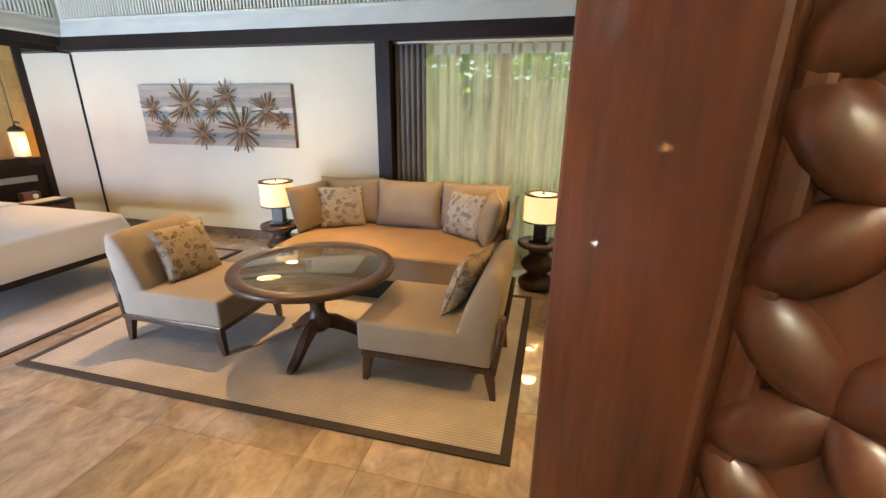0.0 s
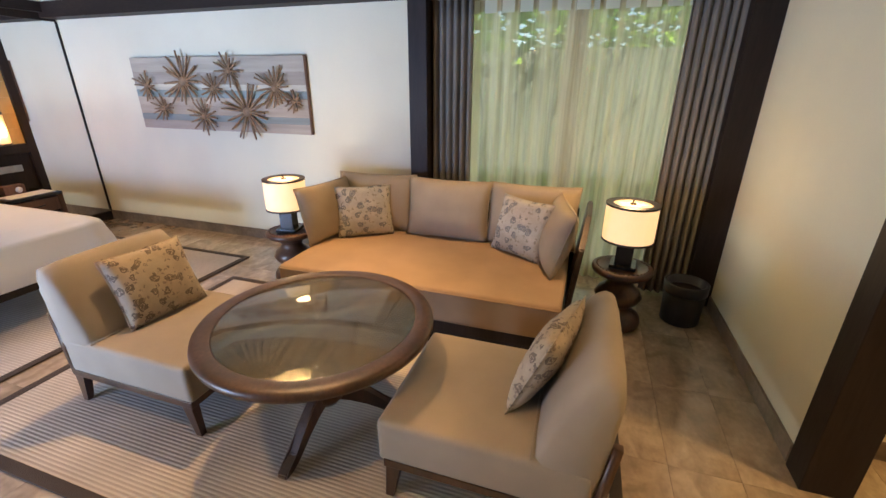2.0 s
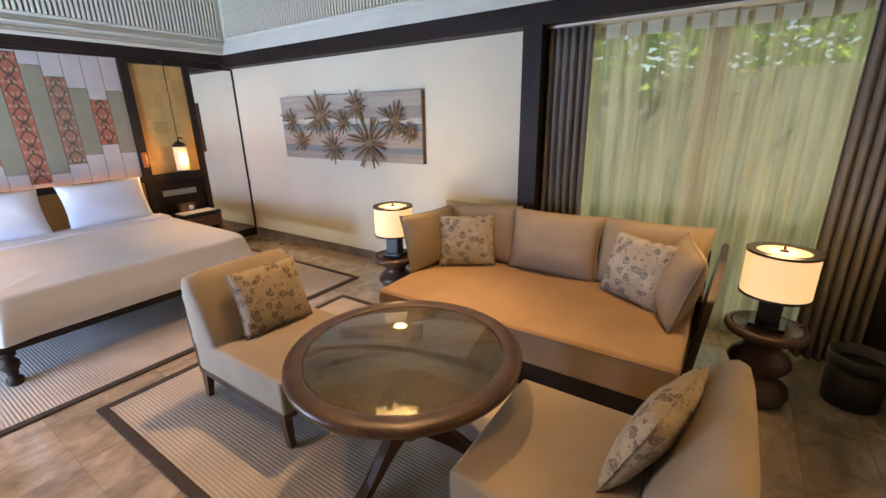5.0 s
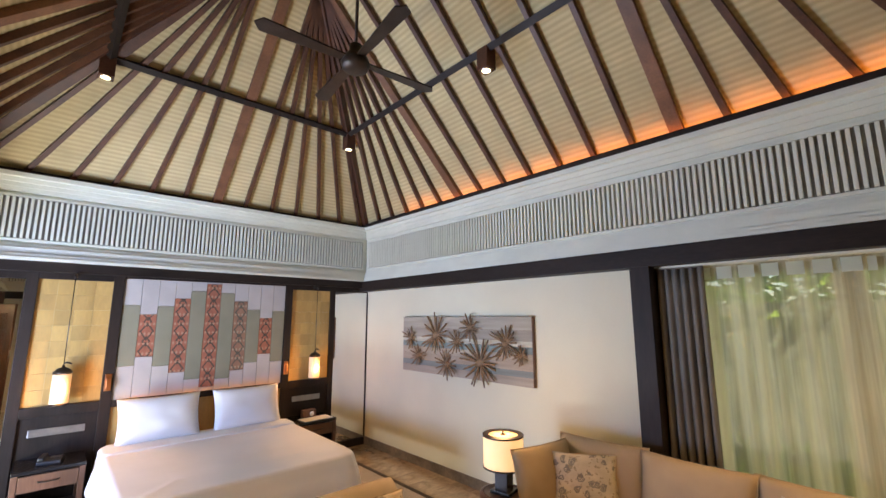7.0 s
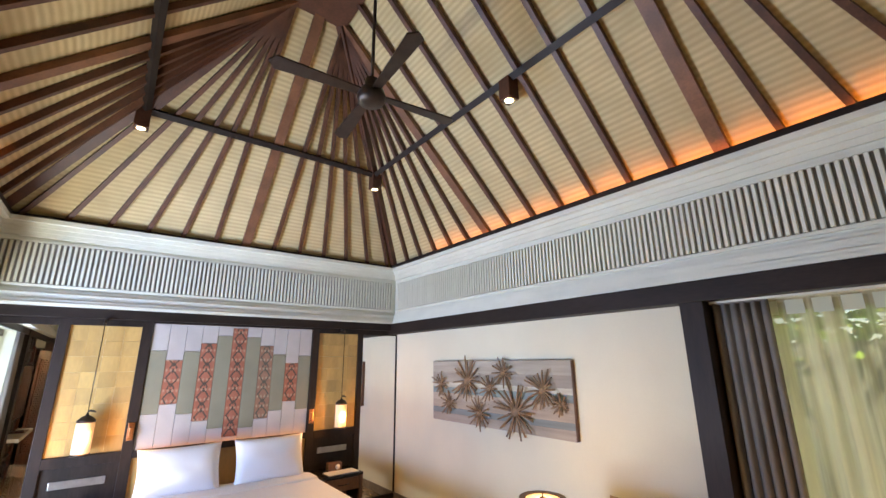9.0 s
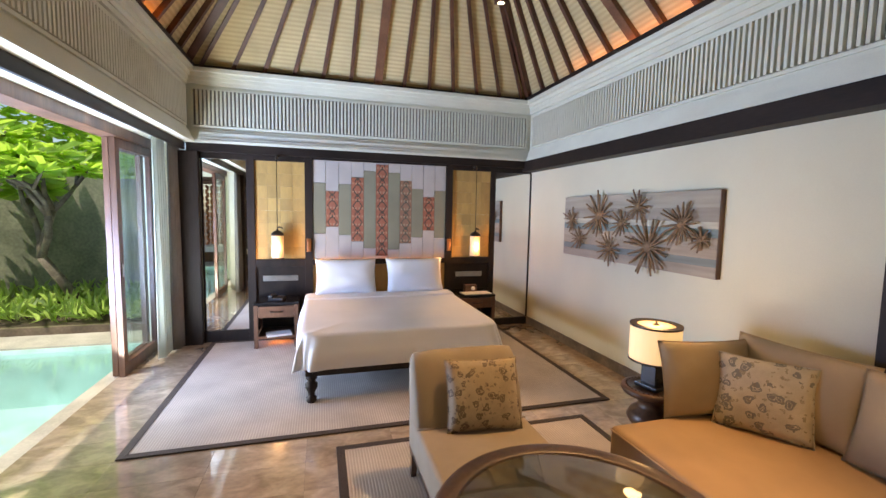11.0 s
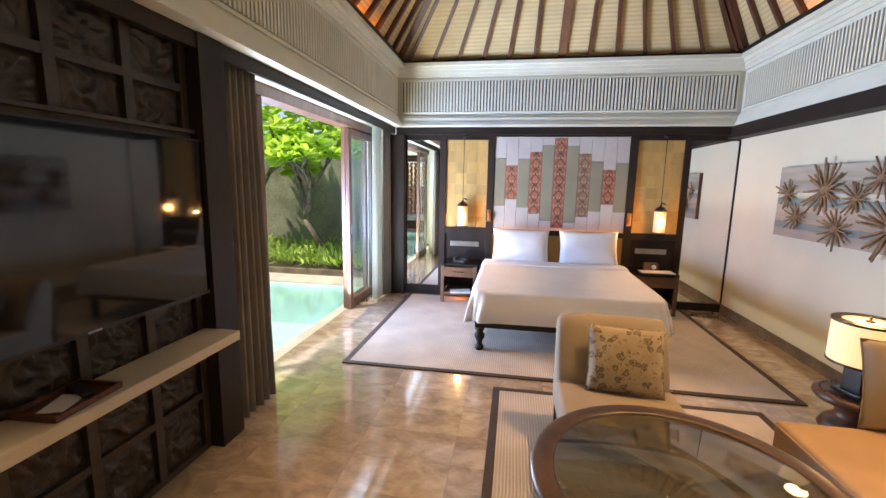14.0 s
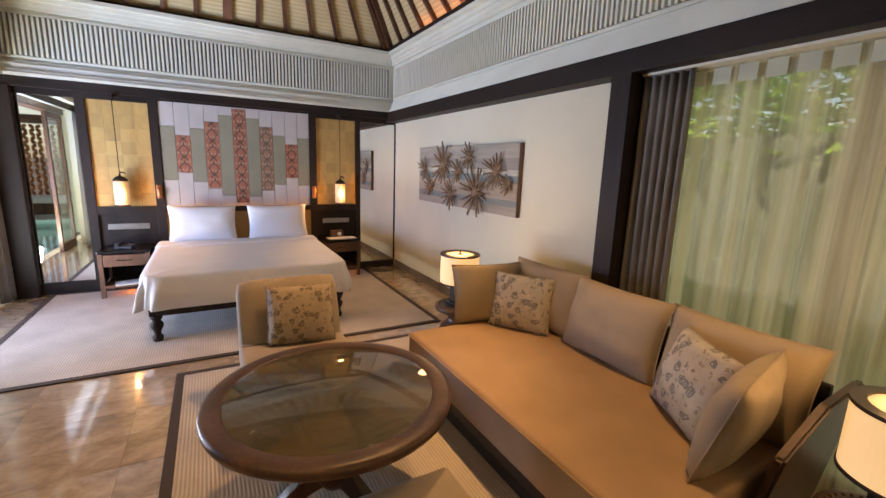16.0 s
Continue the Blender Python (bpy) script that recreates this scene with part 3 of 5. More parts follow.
# ---- slatted frieze ----
def frieze(name, length, place, parent_label, single):
    f = thing(name, place, parent_label, "frieze", kind="structure")
    part("backing", bxs((0, length, 0.0, 0.05, ZF, ZT)), TRIM, f)
    # flat dark board: its colour stands for the shade of the open vent
    part("vent_recess", bxs((0.085, length - 0.085, -0.003, 0, ZF + 0.055, ZT - 0.055)), VENT_SHADE, f, "dark board coloured as the shade in the vent gaps")
    part("border", bxs((0.06, length - 0.06, -0.024, 0, ZF + 0.03, ZF + 0.055), (0.06, length - 0.06, -0.024, 0, ZT - 0.055, ZT - 0.03),
                       (0.06, 0.085, -0.024, 0, ZF + 0.055, ZT - 0.055), (length - 0.085, length - 0.06, -0.024, 0, ZF + 0.055, ZT - 0.055), bevel=0.004), TRIM, f)
    n = int((length - 0.2) / 0.0435)
    at = [0.1 + (length - 0.2) * (i + 0.5) / n for i in range(n)]
    if single:
        me = finish("slat", bxs((-0.0115, 0.0115, -0.034, 0, ZF + 0.06, ZT - 0.06), bevel=0.004), TRIM)
        for x in at:
            piece("slat", me, f, place @ Matrix.Translation((x, 0, 0)))
    else:
        o = part("slats", bxs(*[(x - 0.0115, x + 0.0115, -0.034, 0, ZF + 0.06, ZT - 0.06) for x in at]), TRIM, f)
        tagged(o, kind="stuff")


# ---- window in the north wall ----
win = thing("window_1", pose(-0.46, YN + 0.15, 0), "tall brown timber window behind sheer curtains", "window", kind="structure")
part("window_frame", bxs((-1.2, -1.10, 0, 0.05, 0, 2.27), (1.12, 1.2, 0, 0.05, 0, 2.27), (-1.12, 1.12, 0, 0.05, 2.19, 2.27), (-1.12, 1.12, 0, 0.05, 0, 0.08),
                         (-0.07, 0.07, 0, 0.05, 0.08, 2.19), bevel=0.003), FRAMEW, win)
for x in (-1.12, 0.07):
    o = part("pane", bxs((x, x + 1.05, 0.02, 0.028, 0.08, 2.19)), PANE, win)
    o.visible_shadow = False


def drape(name, x0, x1, y, z0, z1, folds, amp, material, m, label, squeeze=0.0, seed=1, both=True):
    """A hanging curtain with deepening folds."""
    t = thing(name, m, label, "curtain")
    rr = random.Random(seed)
    ph = [rr.uniform(-0.5, 0.5) for _ in range(folds + 2)]
    bm = bmesh.new()
    nx, nz = folds * 8, 12
    grid = []
    for j in range(nz + 1):
        w = j / nz
        z = z1 + (z0 - z1) * w
        row = []
        for i in range(nx + 1):
            u = i / nx
            k = u * folds
            p = ph[int(k)] * (1 - k % 1) + ph[int(k) + 1] * (k % 1)
            d = math.sin(2 * math.pi * k + p * 1.5 * w) * amp * (0.55 + 0.45 * w) * (1 + 0.4 * p)
            x = x0 + (x1 - x0) * (u - squeeze * w * (u - 0.5)) + 0.012 * p * w
            row.append(bm.verts.new((x, y + d, z)))
        grid.append(row)
    for a, b in zip(grid, grid[1:]):
        for i in range(nx):
            f = bm.faces.new((a[i], a[i + 1], b[i + 1], b[i]))
            f.smooth = True
    o = part("cloth", bm, material, t, smooth=True)
    if both:
        md = o.modifiers.new("thick", 'SOLIDIFY')
        md.thickness = 0.006
    part("heading_tape", bxs((x0, x1, y - amp * 0.5, y + amp * 0.5, z1 - 0.005, z1 + 0.02)), material, t)
    return t


I4 = Matrix.Identity(4)
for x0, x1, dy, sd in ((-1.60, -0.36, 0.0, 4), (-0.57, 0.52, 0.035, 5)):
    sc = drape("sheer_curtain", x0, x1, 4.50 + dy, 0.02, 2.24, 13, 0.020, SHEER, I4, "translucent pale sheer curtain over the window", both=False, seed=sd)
    n = int((x1 - x0) / 0.135)
    for i in range(n):
        c = x0 + (x1 - x0) * (i + 0.5) / n
        part("heading_stiffener", bxs((c - 0.048, c + 0.048, 4.474 + dy, 4.477 + dy, 2.15, 2.24)), VOILE, sc)
drape("drape_curtain", -1.60, -1.24, 4.42, 0.02, 2.25, 6, 0.035, DRAPE, I4, "heavy grey drape gathered beside the window", seed=2)
drape("drape_curtain", 0.27, 0.61, 4.42, 0.02, 2.25, 6, 0.035, DRAPE, I4, "heavy grey drape gathered beside the window", seed=3)
solid("trim_curtain_track", bxs((-1.585, 0.60, 4.40, 4.56, 2.255, 2.27)), TRIM, "pale curtain track under the beam", "curtain track")

# ---- glass doors to the pool ----
def sash(x0, x1, y, label):
    t = thing("door_1", pose(x0, y, 0), label, "glass door", kind="structure")
    w = x1 - x0
    part("stile", bxs((0, 0.085, 0, 0.05, 0, 2.30), bevel=0.003), FRAMEW, t)
    part("stile", bxs((w - 0.085, w, 0, 0.05, 0, 2.30), bevel=0.003), FRAMEW, t)
    part("rail", bxs((0.085, w - 0.085, 0.002, 0.048, 0, 0.12), bevel=0.003), FRAMEW, t)
    part("rail", bxs((0.085, w - 0.085, 0.002, 0.048, 2.21, 2.30), bevel=0.003), FRAMEW, t)
    o = part("pane", bxs((0.085, w - 0.085, 0.021, 0.029, 0.12, 2.21)), GLASS, t)
    o.visible_shadow = False
    part("handle", bxs((w - 0.055, w - 0.03, 0.05, 0.062, 0.98, 1.10), bevel=0.004), STEEL, t, "small steel pull")
    return t


sash(-5.86, -4.95, -0.44, "brown timber glass door slid open")
sash(-5.80, -4.99, -0.51, "brown timber glass door slid open behind another")
sash(-3.15, -2.30, -0.44, "brown timber glass door beside the curtain")
solid("trim_door_head", bxs((XW, -2.26, -0.54, -0.36, 2.302, 2.44), bevel=0.003), FRAMEW, "brown timber head over the glass doors", "door frame")
solid("trim_door_track", bxs((XW, -2.26, -0.36, -0.12, 2.40, 2.435)), TRIM, "pale curtain track over the glass doors", "curtain track")
drape("drape_curtain", -2.66, -2.28, -0.14, 0.02, 2.40, 6, 0.05, DRAPE, I4, "heavy grey-brown drape gathered beside the glass doors", squeeze=-0.32, seed=7)
drape("lining_curtain", -5.66, -5.38, -0.22, 0.02, 2.40, 4, 0.035, VOILE, I4, "pale sunlit curtain gathered at the glass doors", seed=9)
drape("drape_curtain", -5.95, -5.66, -0.16, 0.02, 2.40, 4, 0.04, DRAPE, I4, "heavy grey drape in the corner", seed=11)

# ---- bed wall ----
bw = thing("bed_wall_panelling", pose(XW, 0, 0), "dark timber bed wall with bamboo panels and mirrors", "panelling", kind="structure")
part("frame", bxs((0, 0.05, 0.57, 0.66, 0, 2.33), (0, 0.05, 1.25, 1.345, 0, 2.33), (0, 0.05, 3.13, 3.225, 0, 2.33), (0, 0.05, 3.80, 3.875, 0, 2.33),
                  (0, 0.05, 0.66, 1.25, 2.255, 2.33), (0, 0.05, 3.225, 3.80, 2.255, 2.33), (0, 0.05, 1.345, 3.13, 2.30, 2.33),
                  (0, 0.05, 0.66, 1.25, 0.93, 1.025), (0, 0.05, 3.225, 3.80, 0.93, 1.025), (0, 0.06, 1.345, 3.13, 0.95, 1.0), bevel=0.004), DARK, bw)
part("lower_panel", bxs((-0.05, 0.012, 0.66, 1.25, 0, 0.93), (-0.05, 0.012, 3.225, 3.80, 0, 0.93)), DARK, bw)
part("lower_headboard", bxs((-0.05, 0.02, 1.345, 1.62, 0.3, 0.95), (-0.05, 0.02, 2.0, 2.38, 0.3, 0.95), (-0.05, 0.02, 2.80, 3.13, 0.3, 0.95)), BAMBOO, bw)
part("lower_headboard_rail", bxs((-0.05, 0.018, 1.62, 2.0, 0.3, 0.95), (-0.05, 0.018, 2.38, 2.80, 0.3, 0.95)), DARK, bw)
part("outlet_strip", bxs((0.012, 0.024, 0.74, 1.16, 0.745, 0.815), bevel=0.004), STEEL, bw, "brushed metal outlet strip")
part("outlet_strip", bxs((0.012, 0.024, 3.30, 3.70, 0.745, 0.815), bevel=0.004), STEEL, bw, "brushed metal outlet strip")
part("base", bxs((-0.05, 0.03, 0.06, 0.57, 0, 0.135), (-0.05, 0.03, 3.875, 4.44, 0, 0.10), (-0.05, 0.03, 0.06, 0.57, 2.25, 2.33), (-0.05, 0.03, 3.875, 4.44, 2.25, 2.33)), DARK, bw)
for y0, y1, z0 in ((0.085, 0.565, 0.14), (3.88, 4.44, 0.105)):
    part("mirror", bxs((-0.02, 0.008, y0, y1, z0, 2.25)), MIRROR, bw, "tall silvered mirror panel")
part("mirror_edge", bxs((-0.02, 0.02, 0.065, 0.083, 0.14, 2.25), (-0.02, 0.02, 4.442, 4.455, 0.105, 2.25)), DARK, bw)
part("ledge_lip", bxs((0.062, 0.068, 1.345, 3.13, 0.955, 1.022), bevel=0.002), DARK, bw)
part("ledge_light", bxs((0.046, 0.056, 1.40, 3.08, 1.0005, 1.005)), LEDGE, bw, "warm light strip behind the headboard ledge")
SPANS = ((158, 335, 'g'), (185, 310, 'b'), (160, 340, 'g'), (135, 363, 'b'), (110, 388, 'g'), (85, 415, 'b'),
         (113, 393, 'g'), (140, 370, 'p'), (168, 348, 'g'), (197, 322, 'b'), (172, 350, 'g'))
cw = (3.128 - 1.347) / 11
for i, (a, b, kind) in enumerate(SPANS):
    y0 = 1.347 + i * cw
    za, zb = 2.298 - (a - 80) * 0.0037, max(1.004, 2.298 - (b - 80) * 0.0037)
    g = 0.0015
    part("fabric_strip", bxs((-0.03, 0.03, y0 + g, y0 + cw - g, za + g, 2.298), bevel=0.004), CREAM, bw)
    part("fabric_strip", bxs((-0.03, 0.034, y0 + g, y0 + cw - g, zb + g, za - g), bevel=0.004), {'g': SAGE, 'b': BATIK, 'p': BATIK2}[kind], bw)
    if zb > 1.03:
        part("fabric_strip", bxs((-0.03, 0.03, y0 + g, y0 + cw - g, 1.002, zb - g), bevel=0.004), CREAM, bw)
for y0 in (0.66, 3.225):
    w, hh = 0.59 / 4, 1.23 / 8
    cell = finish("bamboo_tile", bxs((-0.02, 0.016, 0.0006, w - 0.0006, 0.0006, hh - 0.0006)), BAMBOO)
    for i in range(4):
        for j in range(8):
            piece("bamboo_tile", cell, bw, pose(XW, y0 + i * w if y0 < 1 else y0 + i * 0.144, 1.025 + j * hh))

# ---- bed ----
bed = thing("bed", pose(-4.93, 2.17, 0), "king bed with white linen on a dark turned-leg frame", "bed")
part("frame", bxs((-1.03, 1.02, -0.86, 0.86, 0.245, 0.325), bevel=0.01), DARK, bed)
for x in (0.98, -0.9):
    for y in (-0.81, 0.81):
        part("leg", lathe(((0.03, 0), (0.042, 0.02), (0.045, 0.05), (0.028, 0.07), (0.03, 0.10), (0.05, 0.14), (0.052, 0.17), (0.03, 0.20), (0.048, 0.22), (0.048, 0.25)), 18, x, y), DARK, bed)


def cloth_box(x0, x1, y0, y1, z0, z1, flare, seed):
    """A soft draped block: rounded top, sides flaring and waving at the hem."""
    bm = bmesh.new()
    rr = random.Random(seed)
    n = 96
    rows = [(z1, 0.0, 0.94), (z1 + 0.002, 0, 0.6), (z1, 0, 0.985), (z1 - 0.02, 0.0, 1.0), (z1 - 0.08, 0.25, 1.0), ((z0 + z1) / 2, 0.6, 1.0), (z0, 1.0, 1.0)]
    rows = [rows[1], rows[0], rows[2], rows[3], rows[4], rows[5], rows[6]]
    cx, cy, hx, hy = (x0 + x1) / 2, (y0 + y1) / 2, (x1 - x0) / 2, (y1 - y0) / 2
    ph = [rr.uniform(0, 6.28) for _ in range(4)]
    rings = []
    for z, fl, sc in rows:
        ring = []
        for i in range(n):
            a = 2 * math.pi * i / n
            c, s = math.cos(a), math.sin(a)
            e = 0.12
            x = math.copysign(abs(c) ** e, c)
            y = math.copysign(abs(s) ** e, s)
            wave = 1 + 0.5 * math.sin(a * 9 + ph[0]) + 0.4 * math.sin(a * 17 + ph[1])
            k = fl * flare * wave
            ring.append(bm.verts.new((cx + x * (hx * sc + k), cy + y * (hy * sc + k), z + 0.004 * math.sin(a * 5 + ph[2]) - (0.012 * math.sin(a * 4 + ph[3]) if fl == 1.0 else 0))))
        rings.append(ring)
    for a, b in zip(rings, rings[1:]):
        for i in range(n):
            bm.faces.new((a[i], a[(i + 1) % n], b[(i + 1) % n], b[i]))
    bm.faces.new(rings[0])
    bm.faces.new(rings[-1][::-1])
    return bm


part("mattress", cloth_box(-1.0, 1.03, -0.89, 0.89, 0.327, 0.585, 0.004, 3), SHEET, bed, smooth=True)
part("duvet", cloth_box(-0.62, 1.045, -0.91, 0.91, 0.315, 0.615, 0.045, 5), SHEET, bed, "smooth white duvet hanging over the sides", smooth=True)
part("sheet_fold", cloth_box(-0.72, -0.40, -0.915, 0.915, 0.40, 0.63, 0.02, 8), SHEET, bed, smooth=True)


def cushion_mesh(w, h, t, pinch=0.10, n=18, seed=0, sag=0.0):
    """A stuffed square cushion with pinched corners, standing in the xz plane."""
    rr = random.Random(seed)
    ox, oy = rr.uniform(0, 9), rr.uniform(0, 9)
    bm = bmesh.new()
    sides = []
    for sgn in (-1, 1):
        g = []
        for j in range(n + 1):
            row = []
            for i in range(n + 1):
                u, v = 2 * i / n - 1, 2 * j / n - 1
                eu, ev = 1 - u * u, 1 - v * v
                x = u * w / 2 * (1 - pinch * (1 - v * v) * abs(u) ** 3 * 0.6)
                z = v * h / 2 * (1 - pinch * (1 - u * u) * abs(v) ** 3 * 0.6)
                d = t / 2 * max(0, eu * ev) ** 0.42
                d *= 1 + 0.12 * noise.noise((u * 2.2 + ox, v * 2.2 + oy, sgn))
                z += sag * h * (1 - u * u) * (v + 1) * -0.05
                row.append(bm.verts.new((x, sgn * d, z + h / 2)))
            g.append(row)
        sides.append(g)
        for j in range(n):
            for i in range(n):
                q = (g[j][i], g[j][i + 1], g[j + 1][i + 1], g[j + 1][i])
                bm.faces.new(q if sgn < 0 else q[::-1])
    bmesh.ops.remove_doubles(bm, verts=bm.verts, dist=0.0004)
    return bm


def cushion(name, w, h, t, m, material, label, group="", piping=True, seed=0):
    c = thing(name, m, label, "cushion", group)
    part("cover", cushion_mesh(w, h, t, seed=seed), material, c, smooth=True)
    if piping:
        bm = bmesh.new()
        pts = []
        for a, b in (((-1, -1), (1, -1)), ((1, -1), (1, 1)), ((1, 1), (-1, 1)), ((-1, 1), (-1, -1))):
            for k in range(8):
                u, v = a[0] + (b[0] - a[0]) * k / 8, a[1] + (b[1] - a[1]) * k / 8
                pts.append((u * w / 2 * (1 - 0.06 * (1 - v * v) * abs(u) ** 3), 0, v * h / 2 * (1 - 0.06 * (1 - u * u) * abs(v) ** 3) + h / 2))
        tube(bm, pts + [pts[0]], [0.004] * (len(pts) + 1), 6)
        part("piping", bm, material, c)
    return c


for y, s in ((1.75, 3), (2.635, 5)):
    cushion("bed_pillow", 0.76, 0.47, 0.20, Matrix.Translation((-5.60, y, 0.605)) @ Matrix.Rotation(radians(90), 4, 'Z') @ Matrix.Rotation(radians(-20), 4, 'X'),
            SHEET, "plump white pillow leaning on the headboard", "bed pillows", piping=False, seed=s)


def nightstand(y0, y1, label):
    t = thing("nightstand", pose(-5.77, (y0 + y1) / 2, 0), label, "nightstand", "nightstands")
    w, d = (y1 - y0) / 2, 0.23
    part("top", bxs((-d, d, -w, w, 0.525, 0.555), bevel=0.004), BLACK, t, "dark stone top")
    for x in (-d + 0.025, d - 0.025):
        for y in (-w + 0.025, w - 0.025):
            part("leg", bxs((x - 0.022, x + 0.022, y - 0.022, y + 0.022, 0, 0.525), bevel=0.003), FRAMEW, t)
    part("shelf", bxs((-d + 0.01, d - 0.005, -w + 0.04, w - 0.04, 0.12, 0.15), bevel=0.003), FRAMEW, t)
    part("back", bxs((-d + 0.005, -d + 0.02, -w + 0.04, w - 0.04, 0.15, 0.52)), DARK, t)
    part("side", bxs((-d + 0.04, d - 0.05, -w + 0.008, -w + 0.02, 0.15, 0.52)), DARK, t)
    part("side", bxs((-d + 0.04, d - 0.05, w - 0.02, w - 0.008, 0.15, 0.52)), DARK, t)
    dr = part("drawer", bxs((d - 0.03, d - 0.008, -w + 0.05, w - 0.05, 0.375, 0.51), bevel=0.004), FRAMEW, t, "light brown drawer front")
    bm = bmesh.new()
    tube(bm, [(d - 0.008, -0.07, 0.45), (d + 0.014, -0.065, 0.448), (d + 0.016, 0, 0.445), (d + 0.014, 0.065, 0.448), (d - 0.008, 0.07, 0.45)], [0.006] * 5, 8)
    part("handle", bm, BRONZE, dr)
    part("night_light", bxs((-0.02, 0.02, -w + 0.15, w - 0.15, 0.112, 0.119)), STRIP, t, "warm strip under the shelf")
    return t


nightstand(0.68, 1.18, "dark nightstand with a brown drawer beside the bed")
nightstand(3.22, 3.74, "dark nightstand in the shadow beside the bed")
tel = thing("telephone", pose(-5.72, 0.93, 0.556, 0, 0, 80), "black desk telephone on the nightstand", "telephone")
bm = bxs((-0.085, 0.085, -0.09, 0.09, 0, 0.035), bevel=0.008)
part("base", bm, PLASTIC, tel)
part("handset", bxs((-0.08, -0.035, -0.095, 0.095, 0.036, 0.07), bevel=0.012), PLASTIC, tel)
part("screen", bxs((-0.01, 0.07, 0.02, 0.075, 0.0352, 0.038)), STEEL, tel, "small grey display")
bk = thing("booklet", pose(-5.62, 0.95, 0.151, 0, 0, 12), "thin white booklet on the nightstand shelf", "booklet")
part("pages", bxs((-0.1, 0.1, -0.14, 0.14, 0, 0.018), bevel=0.002), CARDW, bk)
ck = thing("alarm_clock", pose(-5.80, 3.46, 0.556), "small brown box clock on the nightstand", "clock")
part("case", bxs((-0.045, 0.045, -0.09, 0.09, 0, 0.10), bevel=0.008), FRAMEW, ck)
bm = lathe(((0.03, 0), (0.03, 0.004)), 20)
bm.transform(Matrix.Translation((0.046, 0.03, 0.05)) @ Matrix.Rotation(radians(90), 4, 'Y'))
part("dial", bm, CARDW, ck)
pad = thing("note_pad", pose(-5.66, 3.50, 0.556, 0, 0, 3), "white note pad on the nightstand top", "note pad")
part("paper", bxs((-0.10, 0.09, -0.2, 0.2, 0, 0.008)), CARDW, pad)


def pendant(y):
    t = thing("pendant_lamp", pose(-5.83, y, 0), "hanging cylinder lamp with glowing woven shade and dark caps", "pendant lamp", "bedside pendants")
    part("shade", lathe(((0.068, 1.06), (0.072, 1.065), (0.072, 1.33), (0.068, 1.335)), 28), PSHADE, t, "glowing amber cylinder shade")
    part("bottom_cap", lathe(((0.05, 1.035), (0.074, 1.04), (0.074, 1.06)), 28), BRONZE, t)
    part("top_cap", lathe(((0.074, 1.335), (0.074, 1.355), (0.045, 1.385), (0.012, 1.40), (0.010, 1.42)), 28), BRONZE, t)
    part("cord", lathe(((0.004, 1.42), (0.004, 2.27)), 8), BLACK, t)
    bm = bmesh.new()
    tube(bm, [(0, 0, 1.43), (0.0, 0.02, 1.44), (0.0, 0.05, 1.43), (0, 0.06, 1.42)], [0.008, 0.01, 0.009, 0.005], 8)
    part("slider", bm, BRONZE, t)
    bm = bmesh.new()
    tube(bm, [(-0.13, 0, 2.30), (-0.03, 0, 2.30), (0.0, 0, 2.285), (0, 0, 2.26)], [0.014, 0.014, 0.014, 0.012], 10)
    part("bracket", bm, BRONZE, t)
    lamp("pendant_glow", 'POINT', Matrix.Translation((-5.72, y, 1.19)), 9, (1.0, 0.48, 0.16), 0.05)


pendant(0.93)
pendant(3.53)
for y in (1.298, 3.178):
    t = thing("reading_light", pose(-5.95, y, 1.12), "small copper reading light on the panelling", "reading light", "reading lights")
    part("plate", bxs((0, 0.012, -0.028, 0.028, 0, 0.17), bevel=0.004), COPPER, t)
    part("head", bxs((0.012, 0.05, -0.018, 0.018, 0.03, 0.13), bevel=0.008), COPPER, t)
    lamp("reading_glow", 'SPOT', look((-5.88, y, 1.12), (-5.3, 2.2 + (y - 2.2) * 0.55, 0.6)), 5, WARM, 0.02, spot=110)

# ---- picture on the north wall ----
pic = thing("wall_art", pose(-4.98, YN, 1.17), "striped canvas with driftwood starbursts on the wall", "wall art")
AW, AH = 2.16, 0.705
part("side_frame", bxs((0, AW, -0.045, 0, 0, AH), bevel=0.003), FRAMEW, pic)
bands = (0.0, 0.13, 0.22, 0.34, 0.46, 0.56, 0.64, 0.80, 1.0)
COLS = ((0.42, 0.37, 0.34), (0.24, 0.28, 0.30), (0.45, 0.38, 0.33), (0.50, 0.43, 0.38), (0.27, 0.34, 0.37), (0.62, 0.60, 0.55), (0.36, 0.33, 0.31), (0.44, 0.41, 0.38))
for i, c in enumerate(COLS):
    c = (c[0], c[1] * 0.98, c[2] * 0.86)
    cm = mat("canvas_paint", c, 0.85, 0.12, 3, 200, 0.15, stretch=(0.5, 1, 6), tone=[v * 0.8 for v in c])
    part("painted_board", bxs((0.006, AW - 0.006, -0.05, -0.0455, AH * bands[i] + 0.0005, AH * bands[i + 1] - 0.0005)), cm, pic)
STARS = ((0.088, 0.39, 0.15), (0.324, 0.32, 0.27), (0.168, 0.70, 0.14), (0.498, 0.42, 0.15), (0.60, 0.18, 0.17), (0.417, 0.80, 0.18),
         (0.671, 0.72, 0.30), (0.842, 0.40, 0.21), (0.938, 0.57, 0.12))
rr = random.Random(5)
